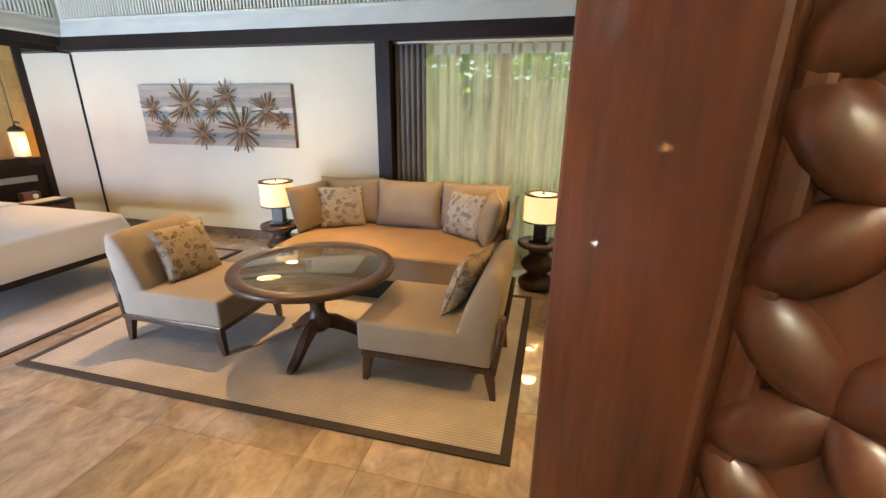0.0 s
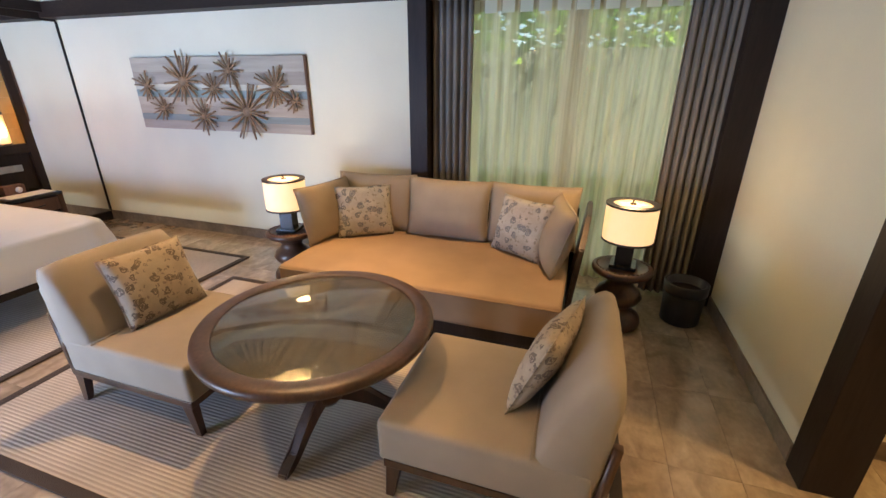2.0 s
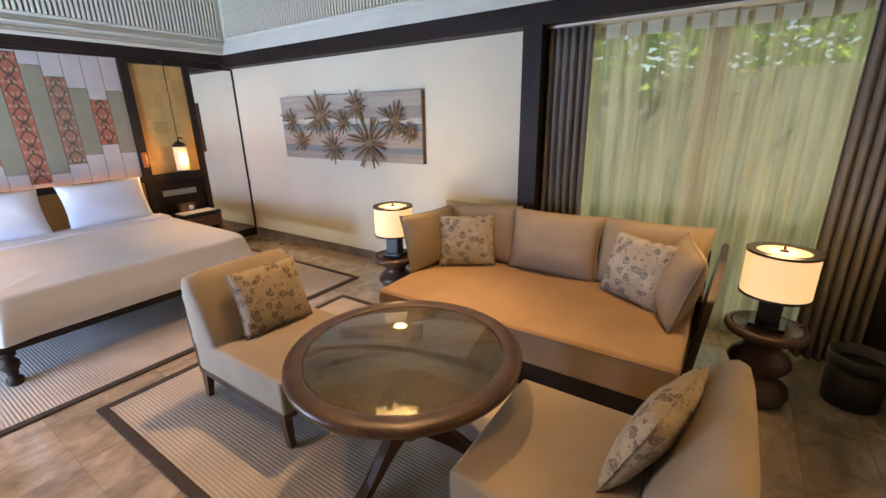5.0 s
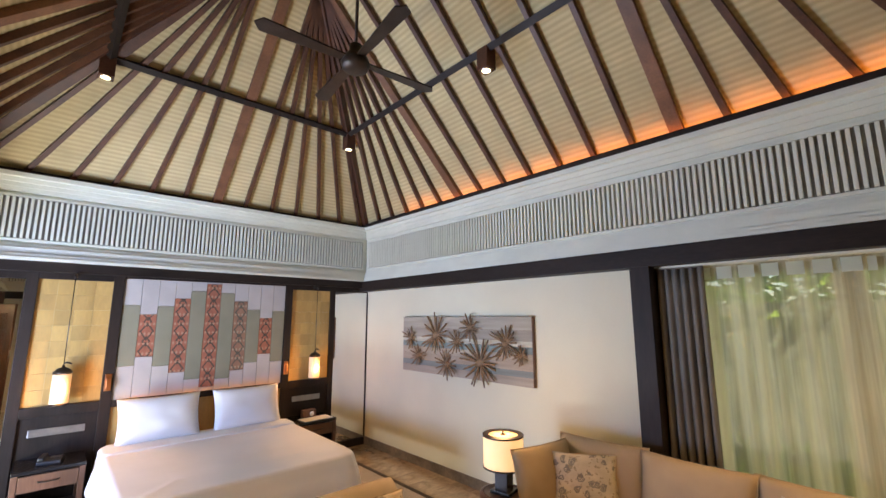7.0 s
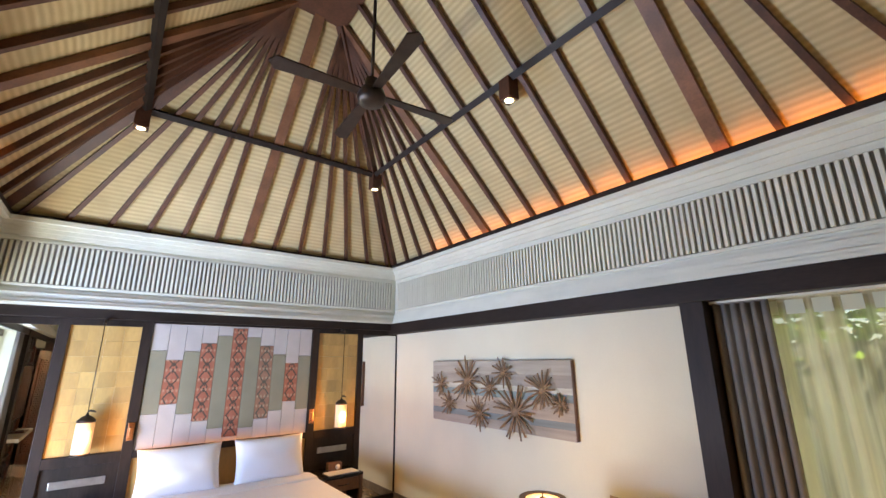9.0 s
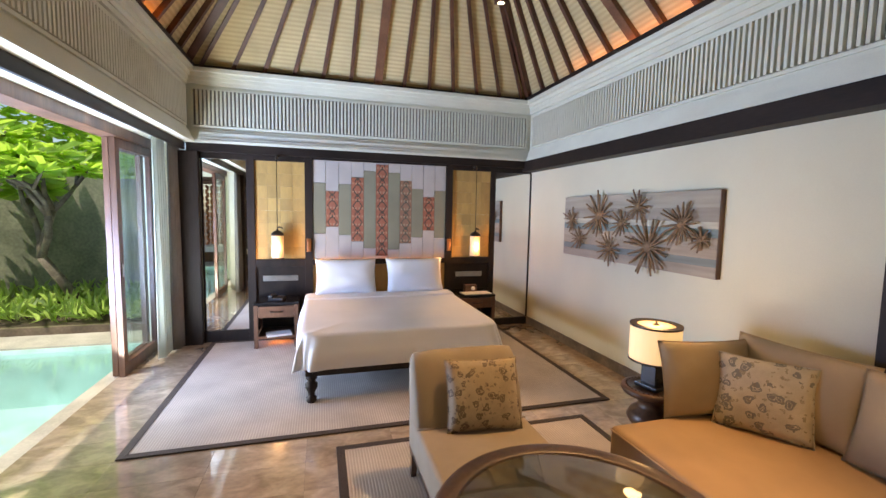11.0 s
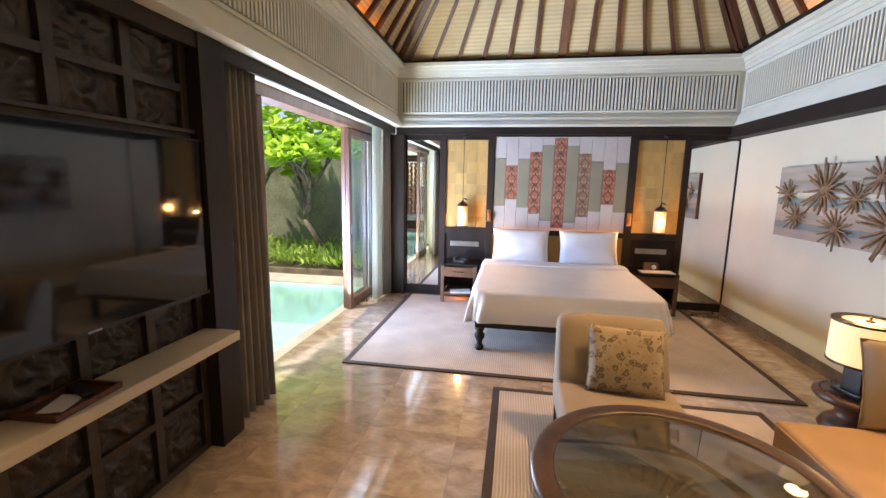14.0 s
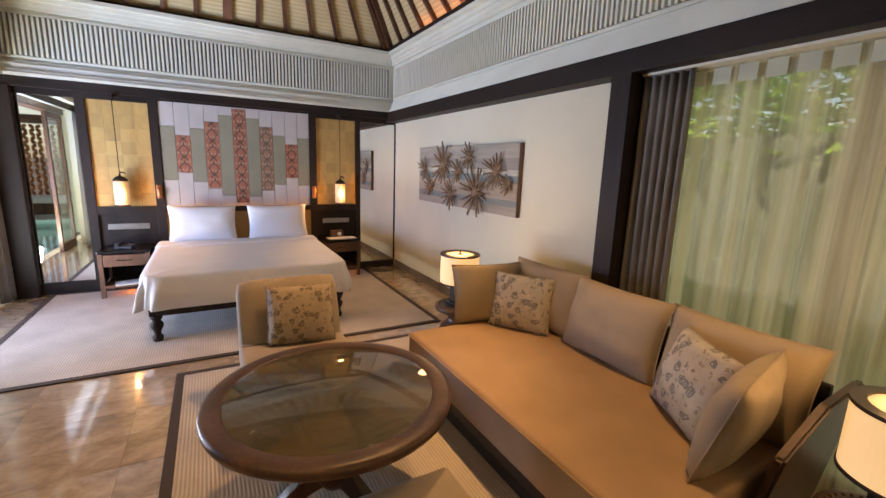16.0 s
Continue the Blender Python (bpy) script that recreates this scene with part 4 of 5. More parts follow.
for u, v, r in STARS:
    hub = lathe([(r * q, z) for q, z in ((0.2, 0), (0.2, 0.012), (0.12, 0.034), (0.03, 0.04))], 14)
    hub.transform(Matrix.Rotation(radians(90), 4, 'X'))
    o = part("starburst", hub, TWIG, pic)
    o.location = (u * AW, -0.052, AH * (1 - v))
    n = 14 if r < 0.2 else 18
    for k in range(n):
        a = 2 * math.pi * k / n + rr.uniform(-0.12, 0.12)
        L1 = r * rr.uniform(0.72, 1.08)
        d = rr.uniform(0.012, 0.05)
        c, si = math.cos(a), math.sin(a)
        w = 0.007 + 0.018 * r
        part("stick", tube(bmesh.new(), [(0, -0.012, 0), (c * L1 * 0.5, -0.012 - d * 0.5, si * L1 * 0.5), (c * L1, -0.012 - d, si * L1)], [w * 0.8, w, w * 0.75], 5), TWIG, o)

# ---- rugs ----
def rug(x0, x1, y0, y1, label):
    t = thing("rug", pose((x0 + x1) / 2, (y0 + y1) / 2, 0.001), label, "rug", "ribbed rugs")
    a, b, e = (x1 - x0) / 2, (y1 - y0) / 2, 0.055
    part("woven_field", bxs((-a + e, a - e, -b + e, b - e, 0, 0.009)), RUG, t)
    for q in ((-a, a, -b, -b + e), (-a, a, b - e, b), (-a, -a + e, -b + e, b - e), (a - e, a, -b + e, b - e)):
        part("binding", bxs((*q, 0, 0.011), bevel=0.003), RUGB, t, "dark brown bound edge")


rug(-5.93, -3.37, 0.15, 3.94, "ribbed grey-beige rug under the bed")
rug(-3.18, 0.03, 1.54, 3.52, "ribbed grey-beige rug under the sofa table")

# ---- sofa ----
sofa = thing("sofa", pose(-1.30, 3.62, 0), "wide tan daybed sofa with a dark wooden frame", "sofa")


def soft_slab(x0, x1, y0, y1, z0, z1, r=0.03):
    return box(bmesh.new(), x0, x1, y0, y1, z0, z1, bevel=r, seg=4)


part("plinth", bxs((-0.93, 0.93, -0.50, 0.5, 0.0, 0.13)), DARK, sofa)
part("base_rail", bxs((-0.97, 0.99, -0.54, 0.56, 0.13, 0.21), bevel=0.008), DARK, sofa)
part("seat_cushion", soft_slab(-0.96, 0.985, -0.57, 0.55, 0.212, 0.445, 0.035), LINEN2, sofa, "thick tan seat mattress", smooth=True)
bm = bmesh.new()
tube(bm, [(-0.95, -0.572, 0.425), (0.0, -0.573, 0.427), (0.975, -0.572, 0.425)], [0.005] * 3, 6)
part("seat_piping", bm, LINEN2, sofa)
part("back_frame", bxs((-1.0, 1.02, 0.56, 0.60, 0.13, 0.74), bevel=0.012), DARK, sofa)


def arm(sx):
    bm = bmesh.new()
    pr = [(-0.06, 0.13), (0.56, 0.13), (0.60, 0.80), (0.30, 0.76), (0.06, 0.58)]
    x0, x1 = (0.99, 1.03) if sx > 0 else (-1.01, -0.97)
    a = [bm.verts.new((x0 + sx * 0.14 * max(0, z - 0.2), y, z)) for y, z in pr]
    b = [bm.verts.new((x1 + sx * 0.14 * max(0, z - 0.2), y, z)) for y, z in pr]
    bm.faces.new(a)
    bm.faces.new(b[::-1])
    for i in range(5):
        bm.faces.new((a[i], b[i], b[(i + 1) % 5], a[(i + 1) % 5]))
    bmesh.ops.bevel(bm, geom=list(bm.edges), offset=0.01, segments=2, affect='EDGES')
    return bm


part("arm", arm(-1), WOOD, sofa, "raked brown wooden arm")
part("arm", arm(1), WOOD, sofa, "raked brown wooden arm")


def lean(x, y, z, yaw, tilt):
    return Matrix.Translation((x, y, z)) @ Matrix.Rotation(radians(yaw), 4, 'Z') @ Matrix.Rotation(radians(-tilt), 4, 'X')


G = "sofa cushions"
cushion("sofa_back_cushion", 0.71, 0.49, 0.22, lean(-1.97, 4.00, 0.44, 5, 14), CUSH, "sand back cushion on the sofa", G, seed=1)
cushion("sofa_back_cushion", 0.71, 0.49, 0.22, lean(-1.31, 3.97, 0.44, 0, 14), CUSH, "sand back cushion on the sofa", G, seed=2)
cushion("sofa_back_cushion", 0.71, 0.49, 0.22, lean(-0.63, 4.00, 0.44, 0, 14), CUSH, "sand back cushion on the sofa", G, seed=3)
cushion("sofa_side_cushion", 0.62, 0.46, 0.20, lean(-2.20, 3.74, 0.44, 80, 14), CUSH, "sand side cushion leaning on the arm", G, seed=4)
cushion("sofa_side_cushion", 0.62, 0.46, 0.20, lean(-0.48, 3.72, 0.44, -78, 16), CUSH, "sand side cushion leaning on the arm", G, seed=5)
cushion("patterned_pillow", 0.46, 0.42, 0.15, lean(-1.95, 3.80, 0.445, 34, 16), FLORAL, "pale pillow with grey-blue blossoms on the sofa", "patterned pillows", seed=6)
cushion("patterned_pillow", 0.46, 0.43, 0.15, lean(-0.71, 3.77, 0.445, -31, 18), FLORAL, "pale pillow with grey-blue blossoms on the sofa", "patterned pillows", seed=7)


# ---- lounge chairs ----
def lounge_chair(m, label, pillow_m):
    t = thing("lounge_chair", m, label, "chair", "lounge chairs")
    w = 0.338
    part("seat_frame", bxs((-0.39, 0.43, -w + 0.01, w - 0.01, 0.185, 0.225), bevel=0.005), WOOD, t)
    part("seat", soft_slab(-0.36, 0.45, -w, w, 0.226, 0.425, 0.03), LINEN, t, smooth=True)
    bm = bmesh.new()
    prof = [(-0.13, 0.232), (-0.145, 0.44), (-0.20, 0.58), (-0.26, 0.71), (-0.305, 0.79), (-0.36, 0.822), (-0.405, 0.80), (-0.42, 0.74), (-0.40, 0.55), (-0.375, 0.36), (-0.365, 0.232)]
    ys = (-w, -w + 0.02, w - 0.02, w)
    loops = []
    for k, y in enumerate(ys):
        s = 0.96 if k in (0, 3) else 1.0
        cx, cz = -0.30, 0.5
        loops.append([bm.verts.new((cx + (x - cx) * s, y, cz + (z - cz) * (0.985 if s < 1 else 1))) for x, z in prof])
    for a, b in zip(loops, loops[1:]):
        for i in range(len(prof)):
            j = (i + 1) % len(prof)
            bm.faces.new((a[i], a[j], b[j], b[i]))
    bm.faces.new(loops[0][::-1])
    bm.faces.new(loops[-1])
    o = part("backrest", bm, LINEN, t, smooth=True)
    md = o.modifiers.new("soft", 'SUBSURF')
    md.levels = md.render_levels = 1
    for x, k in ((0.39, 0.025), (-0.35, -0.03)):
        for y in (-w + 0.035, w - 0.035):
            bm = bmesh.new()
            top = [bm.verts.new((x + dx, y + dy, 0.187)) for dx, dy in ((-0.03, -0.022), (0.03, -0.022), (0.03, 0.022), (-0.03, 0.022))]
            bot = [bm.verts.new((x + k + dx * 0.55, y + dy * 0.7, 0.011)) for dx, dy in ((-0.03, -0.022), (0.03, -0.022), (0.03, 0.022), (-0.03, 0.022))]
            bm.faces.new(top)
            bm.faces.new(bot[::-1])
            for i in range(4):
                bm.faces.new((top[i], bot[i], bot[(i + 1) % 4], top[(i + 1) % 4]))
            part("leg", bm, WOOD, t)
    for y in (-w + 0.03, w - 0.03):
        bm = bmesh.new()
        tube(bm, [(-0.372, y, 0.19), (-0.392, y, 0.36), (-0.415, y, 0.55)], [0.026, 0.024, 0.02], 4)
        part("back_rail", bm, WOOD, t, "raked wooden back stile")
    bm = bmesh.new()
    tube(bm, [(-0.143, -w, 0.43), (-0.143, 0, 0.431), (-0.143, w, 0.43)], [0.004] * 3, 6)
    part("seat_piping", bm, LINEN, t)
    cushion("patterned_pillow", 0.44, 0.40, 0.14, m @ pillow_m, FLORAL2, "brown-beige pillow with dark blossoms on the chair", "patterned pillows", seed=11)


lounge_chair(pose(-2.355, 2.295, 0), "beige upholstered armless lounge chair facing the table", lean(-0.05, 0.04, 0.425, 84, 22))
lounge_chair(pose(-0.495, 2.30, 0, 0, 0, 180), "beige upholstered armless lounge chair with its back to the passage", lean(-0.075, -0.07, 0.425, 76, 22))

# ---- round table ----
tab = thing("round_table", pose(-1.39, 2.285, 0) @ Matrix.Diagonal((0.97, 0.97, 1.022, 1)), "round dark wooden pedestal table with glass over veneer", "table")
part("rim", lathe(((0.46, 0.555), (0.53, 0.557), (0.55, 0.567), (0.556, 0.585), (0.55, 0.602), (0.535, 0.607), (0.475, 0.607), (0.468, 0.603), (0.466, 0.590)), 72), WOOD, tab)
NV = 16
veneer = mat("veneer", (0.10, 0.072, 0.038), 0.4, 0.3, 6, 60, 0.05, stretch=(1, 0.2, 1), rand=0.6)
for k in range(NV):
    bm = bmesh.new()
    a0, a1 = 2 * math.pi * k / NV, 2 * math.pi * (k + 1) / NV
    pts = [(0.002, (a0 + a1) / 2)] + [(0.464, a0 + (a1 - a0) * i / 4) for i in range(5)]
    up = [bm.verts.new((r * math.cos(a), r * math.sin(a), 0.5960)) for r, a in pts]
    dn = [bm.verts.new(v.co - Vector((0, 0, 0.008))) for v in up]
    bm.faces.new(up)
    bm.faces.new(dn[::-1])
    for i in range(len(up)):
        bm.faces.new((up[i], dn[i], dn[(i + 1) % len(up)], up[(i + 1) % len(up)]))
    part("veneer_wedge", bm, veneer, tab)
part("glass_top", lathe(((0.464, 0.600), (0.466, 0.601), (0.466, 0.605), (0.464, 0.606)), 72), TABLEG, tab, "clear inset glass").visible_shadow = False
part("pedestal", lathe(((0.055, 0.13), (0.07, 0.15), (0.085, 0.17), (0.085, 0.22), (0.06, 0.25), (0.05, 0.30), (0.062, 0.36), (0.085, 0.42), (0.09, 0.46), (0.065, 0.49), (0.09, 0.52), (0.14, 0.555)), 32), WOOD, tab)
for k in range(3):
    a = radians(-90 + 120 * k)
    bm = bmesh.new()
    side = [(0.05, 0.24), (0.13, 0.225), (0.22, 0.16), (0.31, 0.075), (0.37, 0.05), (0.40, 0.035), (0.40, 0.011), (0.345, 0.011), (0.29, 0.03), (0.20, 0.10), (0.12, 0.135), (0.05, 0.14)]
    l = [bm.verts.new((x, -0.026, z)) for x, z in side]
    r = [bm.verts.new((x, 0.026, z)) for x, z in side]
    bm.faces.new(l)
    bm.faces.new(r[::-1])
    for i in range(len(side)):
        bm.faces.new((l[i], r[i], r[(i + 1) % len(side)], l[(i + 1) % len(side)]))
    bmesh.ops.bevel(bm, geom=list(bm.edges), offset=0.007, segments=2, affect='EDGES')
    bm.transform(Matrix.Rotation(a, 4, 'Z'))
    part("foot", bm, WOOD, tab)


# ---- drum tables with lamps ----
def drum(x, y):
    t = thing("drum_side_table", pose(x, y, 0), "turned brown wooden hourglass side table", "side table", "drum side tables")
    part("body", lathe(((0.14, 0), (0.165, 0.015), (0.175, 0.05), (0.165, 0.085), (0.12, 0.115), (0.085, 0.14), (0.10, 0.165), (0.14, 0.195), (0.16, 0.235), (0.14, 0.28),
                        (0.10, 0.31), (0.085, 0.34), (0.11, 0.375), (0.15, 0.40)), 40), WOOD, t)
    part("top", lathe(((0.15, 0.402), (0.195, 0.415), (0.205, 0.435), (0.20, 0.455), (0.185, 0.46), (0.15, 0.457), (0.145, 0.452)), 40), WOOD, t, "brown rim with beaded studs")
    bm = bmesh.new()
    for k in range(36):
        a = 2 * math.pi * k / 36
        bmesh.ops.create_uvsphere(bm, u_segments=6, v_segments=4, radius=0.008, matrix=Matrix.Translation((0.17 * math.cos(a), 0.17 * math.sin(a), 0.459)))
    tagged(part("beads", bm, WOOD, t), kind="stuff")


def table_lamp(x, y, z, turn):
    t = thing("table_lamp", pose(x, y, z, 0, 0, turn), "table lamp with black block base and glowing cream drum shade", "lamp", "table lamps")
    part("foot", bxs((-0.085, 0.085, -0.085, 0.085, 0, 0.025), bevel=0.003), BLACK, t)
    part("stem", bxs((-0.055, 0.055, -0.055, 0.055, 0.025, 0.19), bevel=0.003), BLACK, t)
    bm = bmesh.new()
    n = 48
    rings = [[bm.verts.new((r * math.cos(2 * math.pi * i / n), r * math.sin(2 * math.pi * i / n), zz)) for i in range(n)] for r, zz in ((0.165, 0.20), (0.165, 0.44), (0.162, 0.44), (0.162, 0.20))]
    for k in range(4):
        a, b = rings[k], rings[(k + 1) % 4]
        for i in range(n):
            bm.faces.new((a[i], a[(i + 1) % n], b[(i + 1) % n], b[i]))
    part("shade", bm, SHADE, t, "glowing cream drum shade", smooth=False)
    for nm, z0, z1 in (("bottom_ring", 0.192, 0.205), ("top_ring", 0.436, 0.45)):
        bm = bmesh.new()
        rings = [[bm.verts.new((r * math.cos(2 * math.pi * i / n), r * math.sin(2 * math.pi * i / n), zz)) for i in range(n)] for r, zz in ((0.170, z0), (0.170, z1), (0.125 if z0 > 0.3 else 0.155, z1), (0.125 if z0 > 0.3 else 0.155, z0))]
        for k in range(4):
            a, b = rings[k], rings[(k + 1) % 4]
            for i in range(n):
                bm.faces.new((a[i], a[(i + 1) % n], b[(i + 1) % n], b[i]))
        part(nm, bm, BRONZE, t)
    part("diffuser", lathe(((0.12, 0.437), (0.123, 0.44), (0.123, 0.443)), 32), SHADE, t)
    part("finial", lathe(((0.022, 0.443), (0.022, 0.45), (0.006, 0.453), (0.007, 0.465), (0.004, 0.475)), 12), BRONZE, t)
    lamp("lamp_glow", 'POINT', Matrix.Translation((x, y, z + 0.56)), 7.0, WARM, 0.08)
    lamp("lamp_downglow", 'SPOT', look((x, y, z + 0.185), (x, y - 0.02, 0)), 11.0, WARM, 0.06, spot=150)


drum(-2.63, 3.69)
table_lamp(-2.63, 3.69, 0.458, 12)
drum(0.05, 3.80)
table_lamp(0.05, 3.80, 0.458, -8)

bn = thing("waste_bin", pose(0.52, 4.0, 0), "dark brown leather waste bin with black liner", "waste bin")
part("body", lathe(((0.125, 0), (0.13, 0.01), (0.14, 0.25)), 32), DARK, bn)
part("liner", lathe(((0.141, 0.235), (0.146, 0.24), (0.147, 0.31), (0.142, 0.315), (0.125, 0.312), (0.12, 0.1)), 32), PLASTIC, bn, "black plastic liner folded over the rim")

# ---- TV wall ----
tw = thing("carved_panel_wall", pose(0, -0.18, 0), "black carved timber panelling behind the television", "panelling", kind="structure")


def relief(x0, x1, z0, z1, seed):
    """Carved leaf scrolls as real relief."""
    bm = bmesh.new()
    nx, nz = max(8, int((x1 - x0) / 0.011)), max(8, int((z1 - z0) / 0.011))
    g = []
    for j in range(nz + 1):
        row = []
        for i in range(nx + 1):
            x, z = x0 + (x1 - x0) * i / nx, z0 + (z1 - z0) * j / nz
            p = Vector((x * 9 + seed, z * 9, seed * 1.7))
            q = noise.noise_vector(p * 0.9)
            v = math.sin(12 * (noise.noise(p * 1.1 + q) + 0.3 * q.x))
            edge = min(i, nx - i, j, nz - j) / 3
            row.append(bm.verts.new((x, 0.004 + 0.026 * max(0, v * 0.7 + 0.3) ** 0.7 * min(1, edge), z)))
        g.append(row)
    for a, b in zip(g, g[1:]):
        for i in range(nx):
            bm.faces.new((a[i], a[i + 1], b[i + 1], b[i]))
    return bm


part("backing", bxs((-2.06, -0.62, 0.0, 0.003, 0, 2.44)), CARVE, tw)
cols = (-2.04, -1.70, -1.36, -1.02, -0.64)
rowsz = (0.02, 0.36, 0.68, 1.02, 1.88, 2.12, 2.42)
for a, b in zip(cols, cols[1:]):
    for c, d in zip(rowsz, rowsz[1:]):
        if c == 1.02:
            continue
        part("carved_panel", relief(a + 0.025, b - 0.025, c + 0.02, d - 0.02, a * 3 + c * 5), CARVE, tw, smooth=True)
part("batten", bxs(*[(x - 0.025, x + 0.025, 0.003, 0.036, 0, 2.44) for x in cols], bevel=0.004), CARVE, tw)
part("rail", bxs(*[(a + 0.025, b - 0.025, 0.003, 0.034, z - 0.02, z + 0.02) for a, b in zip(cols, cols[1:]) for z in rowsz]), CARVE, tw)
part("ledge", bxs((-2.05, -0.62, 0.036, 0.075, 1.885, 1.905), bevel=0.003), CARVE, tw)

tv = thing("television", pose(-1.42, -0.10, 0), "large black flat television on the carved wall", "television")
part("casing", bxs((-0.66, 0.72, -0.03, 0.014, 0.985, 1.855), bevel=0.004), PLASTIC, tv)
part("screen", bxs((-0.65, 0.71, 0.0142, 0.017, 1.005, 1.845)), SCREEN, tv, "dark glossy screen")
part("logo_bar", bxs((0.02, 0.08, 0.0142, 0.016, 0.990, 0.998)), STEEL, tv)
part("wall_mount", bxs((-0.2, 0.2, -0.05, -0.03, 1.2, 1.6)), PLASTIC, tv)
sh = thing("wall_shelf", pose(-1.35, -0.14, 0), "long pale stone shelf on the carved wall", "shelf")
part("slab", bxs((-0.72, 0.72, 0.0, 0.225, 0.71, 0.765), bevel=0.005), STONE, sh)
tr = thing("service_tray", pose(-1.20, -0.04, 0.766, 0, 0, 4), "brown wooden tray with white cards on the shelf", "tray")
part("base", bxs((-0.14, 0.14, -0.10, 0.10, 0, 0.01), bevel=0.003), RED, tr)
part("border", bxs((-0.14, 0.14, -0.10, -0.088, 0.01, 0.025), (-0.14, 0.14, 0.088, 0.10, 0.01, 0.025), (-0.14, -0.128, -0.088, 0.088, 0.01, 0.025), (0.128, 0.14, -0.088, 0.088, 0.01, 0.025)), RED, tr)
cd = thing("card", pose(-1.17, -0.03, 0.777, 0, 0, 20), "white folded card in the tray", "card")
part("sheet", bxs((-0.07, 0.07, -0.045, 0.045, 0, 0.004)), CARDW, cd)
rm = thing("remote_control", pose(-1.26, -0.06, 0.777, 0, 0, 70), "black remote control in the tray", "remote control")
part("body", bxs((-0.08, 0.08, -0.02, 0.02, 0, 0.016), bevel=0.005), PLASTIC, rm)

# ---- switches by the passage ----
sw = thing("card_switch", pose(XE, 1.40, 1.265), "black key-card holder on the wall", "switch")
part("holder", bxs((-0.035, 0, -0.045, 0.045, -0.06, 0.06), bevel=0.004), PLASTIC, sw)
part("slot", bxs((-0.037, -0.035, -0.02, 0.02, 0.0, 0.03)), STEEL, sw)
sw = thing("light_switch", pose(XE, 1.245, 1.275), "dark bronze double light switch on the wall", "switch")
part("plate", bxs((-0.012, 0, -0.085, 0.085, -0.05, 0.05), bevel=0.003), BRONZE, sw)
for y in (-0.038, 0.038):
    part("rocker", bxs((-0.017, -0.012, y - 0.033, y + 0.033, -0.035, 0.035), bevel=0.002), BRONZE, sw)

# ---- carved entry door leaf, half open ----
hx, hy = 0.50, -0.16
ex, ey = 0.118, 0.228
LW = math.hypot(ex - hx, ey - hy)
ang = math.degrees(math.atan2(ey - hy, ex - hx))
dl = thing("door_2", pose(hx, hy, 0, 0, 0, ang), "red-brown carved double door leaf standing half open", "door", kind="structure")
part("stile", bxs((LW - 0.110, LW, -0.022, 0.022, 0.012, 2.15), bevel=0.004), RED, dl)
part("stile", bxs((0, 0.06, -0.022, 0.022, 0.012, 2.15), bevel=0.004), RED, dl)
part("rail", bxs((0.06, LW - 0.105, -0.022, 0.022, 0.012, 0.2), (0.06, LW - 0.105, -0.022, 0.022, 2.0, 2.15), bevel=0.004), RED, dl)
part("moulding", bxs((LW - 0.125, LW - 0.110, -0.012, 0.012, 0.2, 2.0), (0.06, 0.075, -0.012, 0.012, 0.2, 2.0), bevel=0.004), RED, dl)
part("panel", bxs((0.06, LW - 0.106, -0.004, 0.004, 0.2, 2.0)), RED, dl)
pt = 0.088
ms = []
for i in range(4):
    for j in range(20):
        cx, cz = LW - 0.110 - 0.042 - i * pt, 0.25 + j * pt
        for k in range(4):
            a = radians(45 + 90 * k)
            ms.append(Matrix.Translation((cx + math.cos(a) * pt * 0.36, 0, cz + math.sin(a) * pt * 0.36)) @ Matrix.Rotation(-a, 4, 'Y') @ Matrix.Diagonal((0.042, 0.019, 0.019, 1)))
o = new("carved_petals", petals("carved_petals", ms, RED))
o.parent = dl
tagged(o, "carved interlaced petals", kind="stuff")
solid("trim_entry_jamb", bxs((0.52, 0.60, -0.36, -0.12, 0, 2.2), (-0.70, -0.62, -0.36, -0.12, 0, 2.2), bevel=0.004), RED, "red-brown timber entry door jambs", "door jamb")

# ---- outside: pool garden to the south, planting to the north ----
solid("ground", bxs((-400, 400, -400, 400, -1.6, -1.5)), SOIL, "earth reaching out to the horizon", "ground")
solid("pavement", bxs((-6.9, -6.3, -4.4, -0.6, -1.45, -0.03), (-6.9, 5, -6.5, -4.4, -1.45, -0.03), (-6.3, 5, -0.60, -0.461, -1.45, -0.012),
                      (-9.2, -6.3, -0.6, 9, -1.45, -0.05), (2.0, 8, -4.4, -0.6, -1.45, -0.03)), PAVING, "pale stone paving round the pool", "paving")
solid("pool_basin", bxs((-6.3, 2.0, -4.4, -0.6, -1.45, -0.75), bevel=0.0), POOLT, "turquoise tiled pool floor", "pool")
solid("pool_side", bxs((-6.3, -6.28, -4.4, -0.6, -1.25, -0.05), (-6.28, 2.0, -0.62, -0.6, -1.25, -0.05), (-6.28, 2.0, -4.4, -4.38, -1.25, -0.05), (1.98, 2.0, -4.38, -0.62, -1.25, -0.05)),
      POOLT, "turquoise tiled pool sides", "pool")
wa = solid("water", bxs((-6.278, 1.978, -4.378, -0.622, -0.13, -0.10)), WATER, "clear turquoise pool water", "water")
wa.visible_shadow = False
solid("planting_bed", bxs((-9.2, -6.9, -9, -0.6, -1.45, 0.04)), SOIL, "raised planting bed beside the pool", "planting bed")
solid("planting_edge", bxs((-6.95, -6.86, -9, -0.6, -1.45, 0.07), bevel=0.01), SKIRT, "stone edge of the planting bed", "edging")
solid("garden_wall", bxs((-9.4, -9.1, -10, 9, -1.4, 2.15), (-9.1, 8, -7.2, -6.9, -1.4, 2.3)), GARDENWALL, "weathered mossy garden wall", "garden wall")
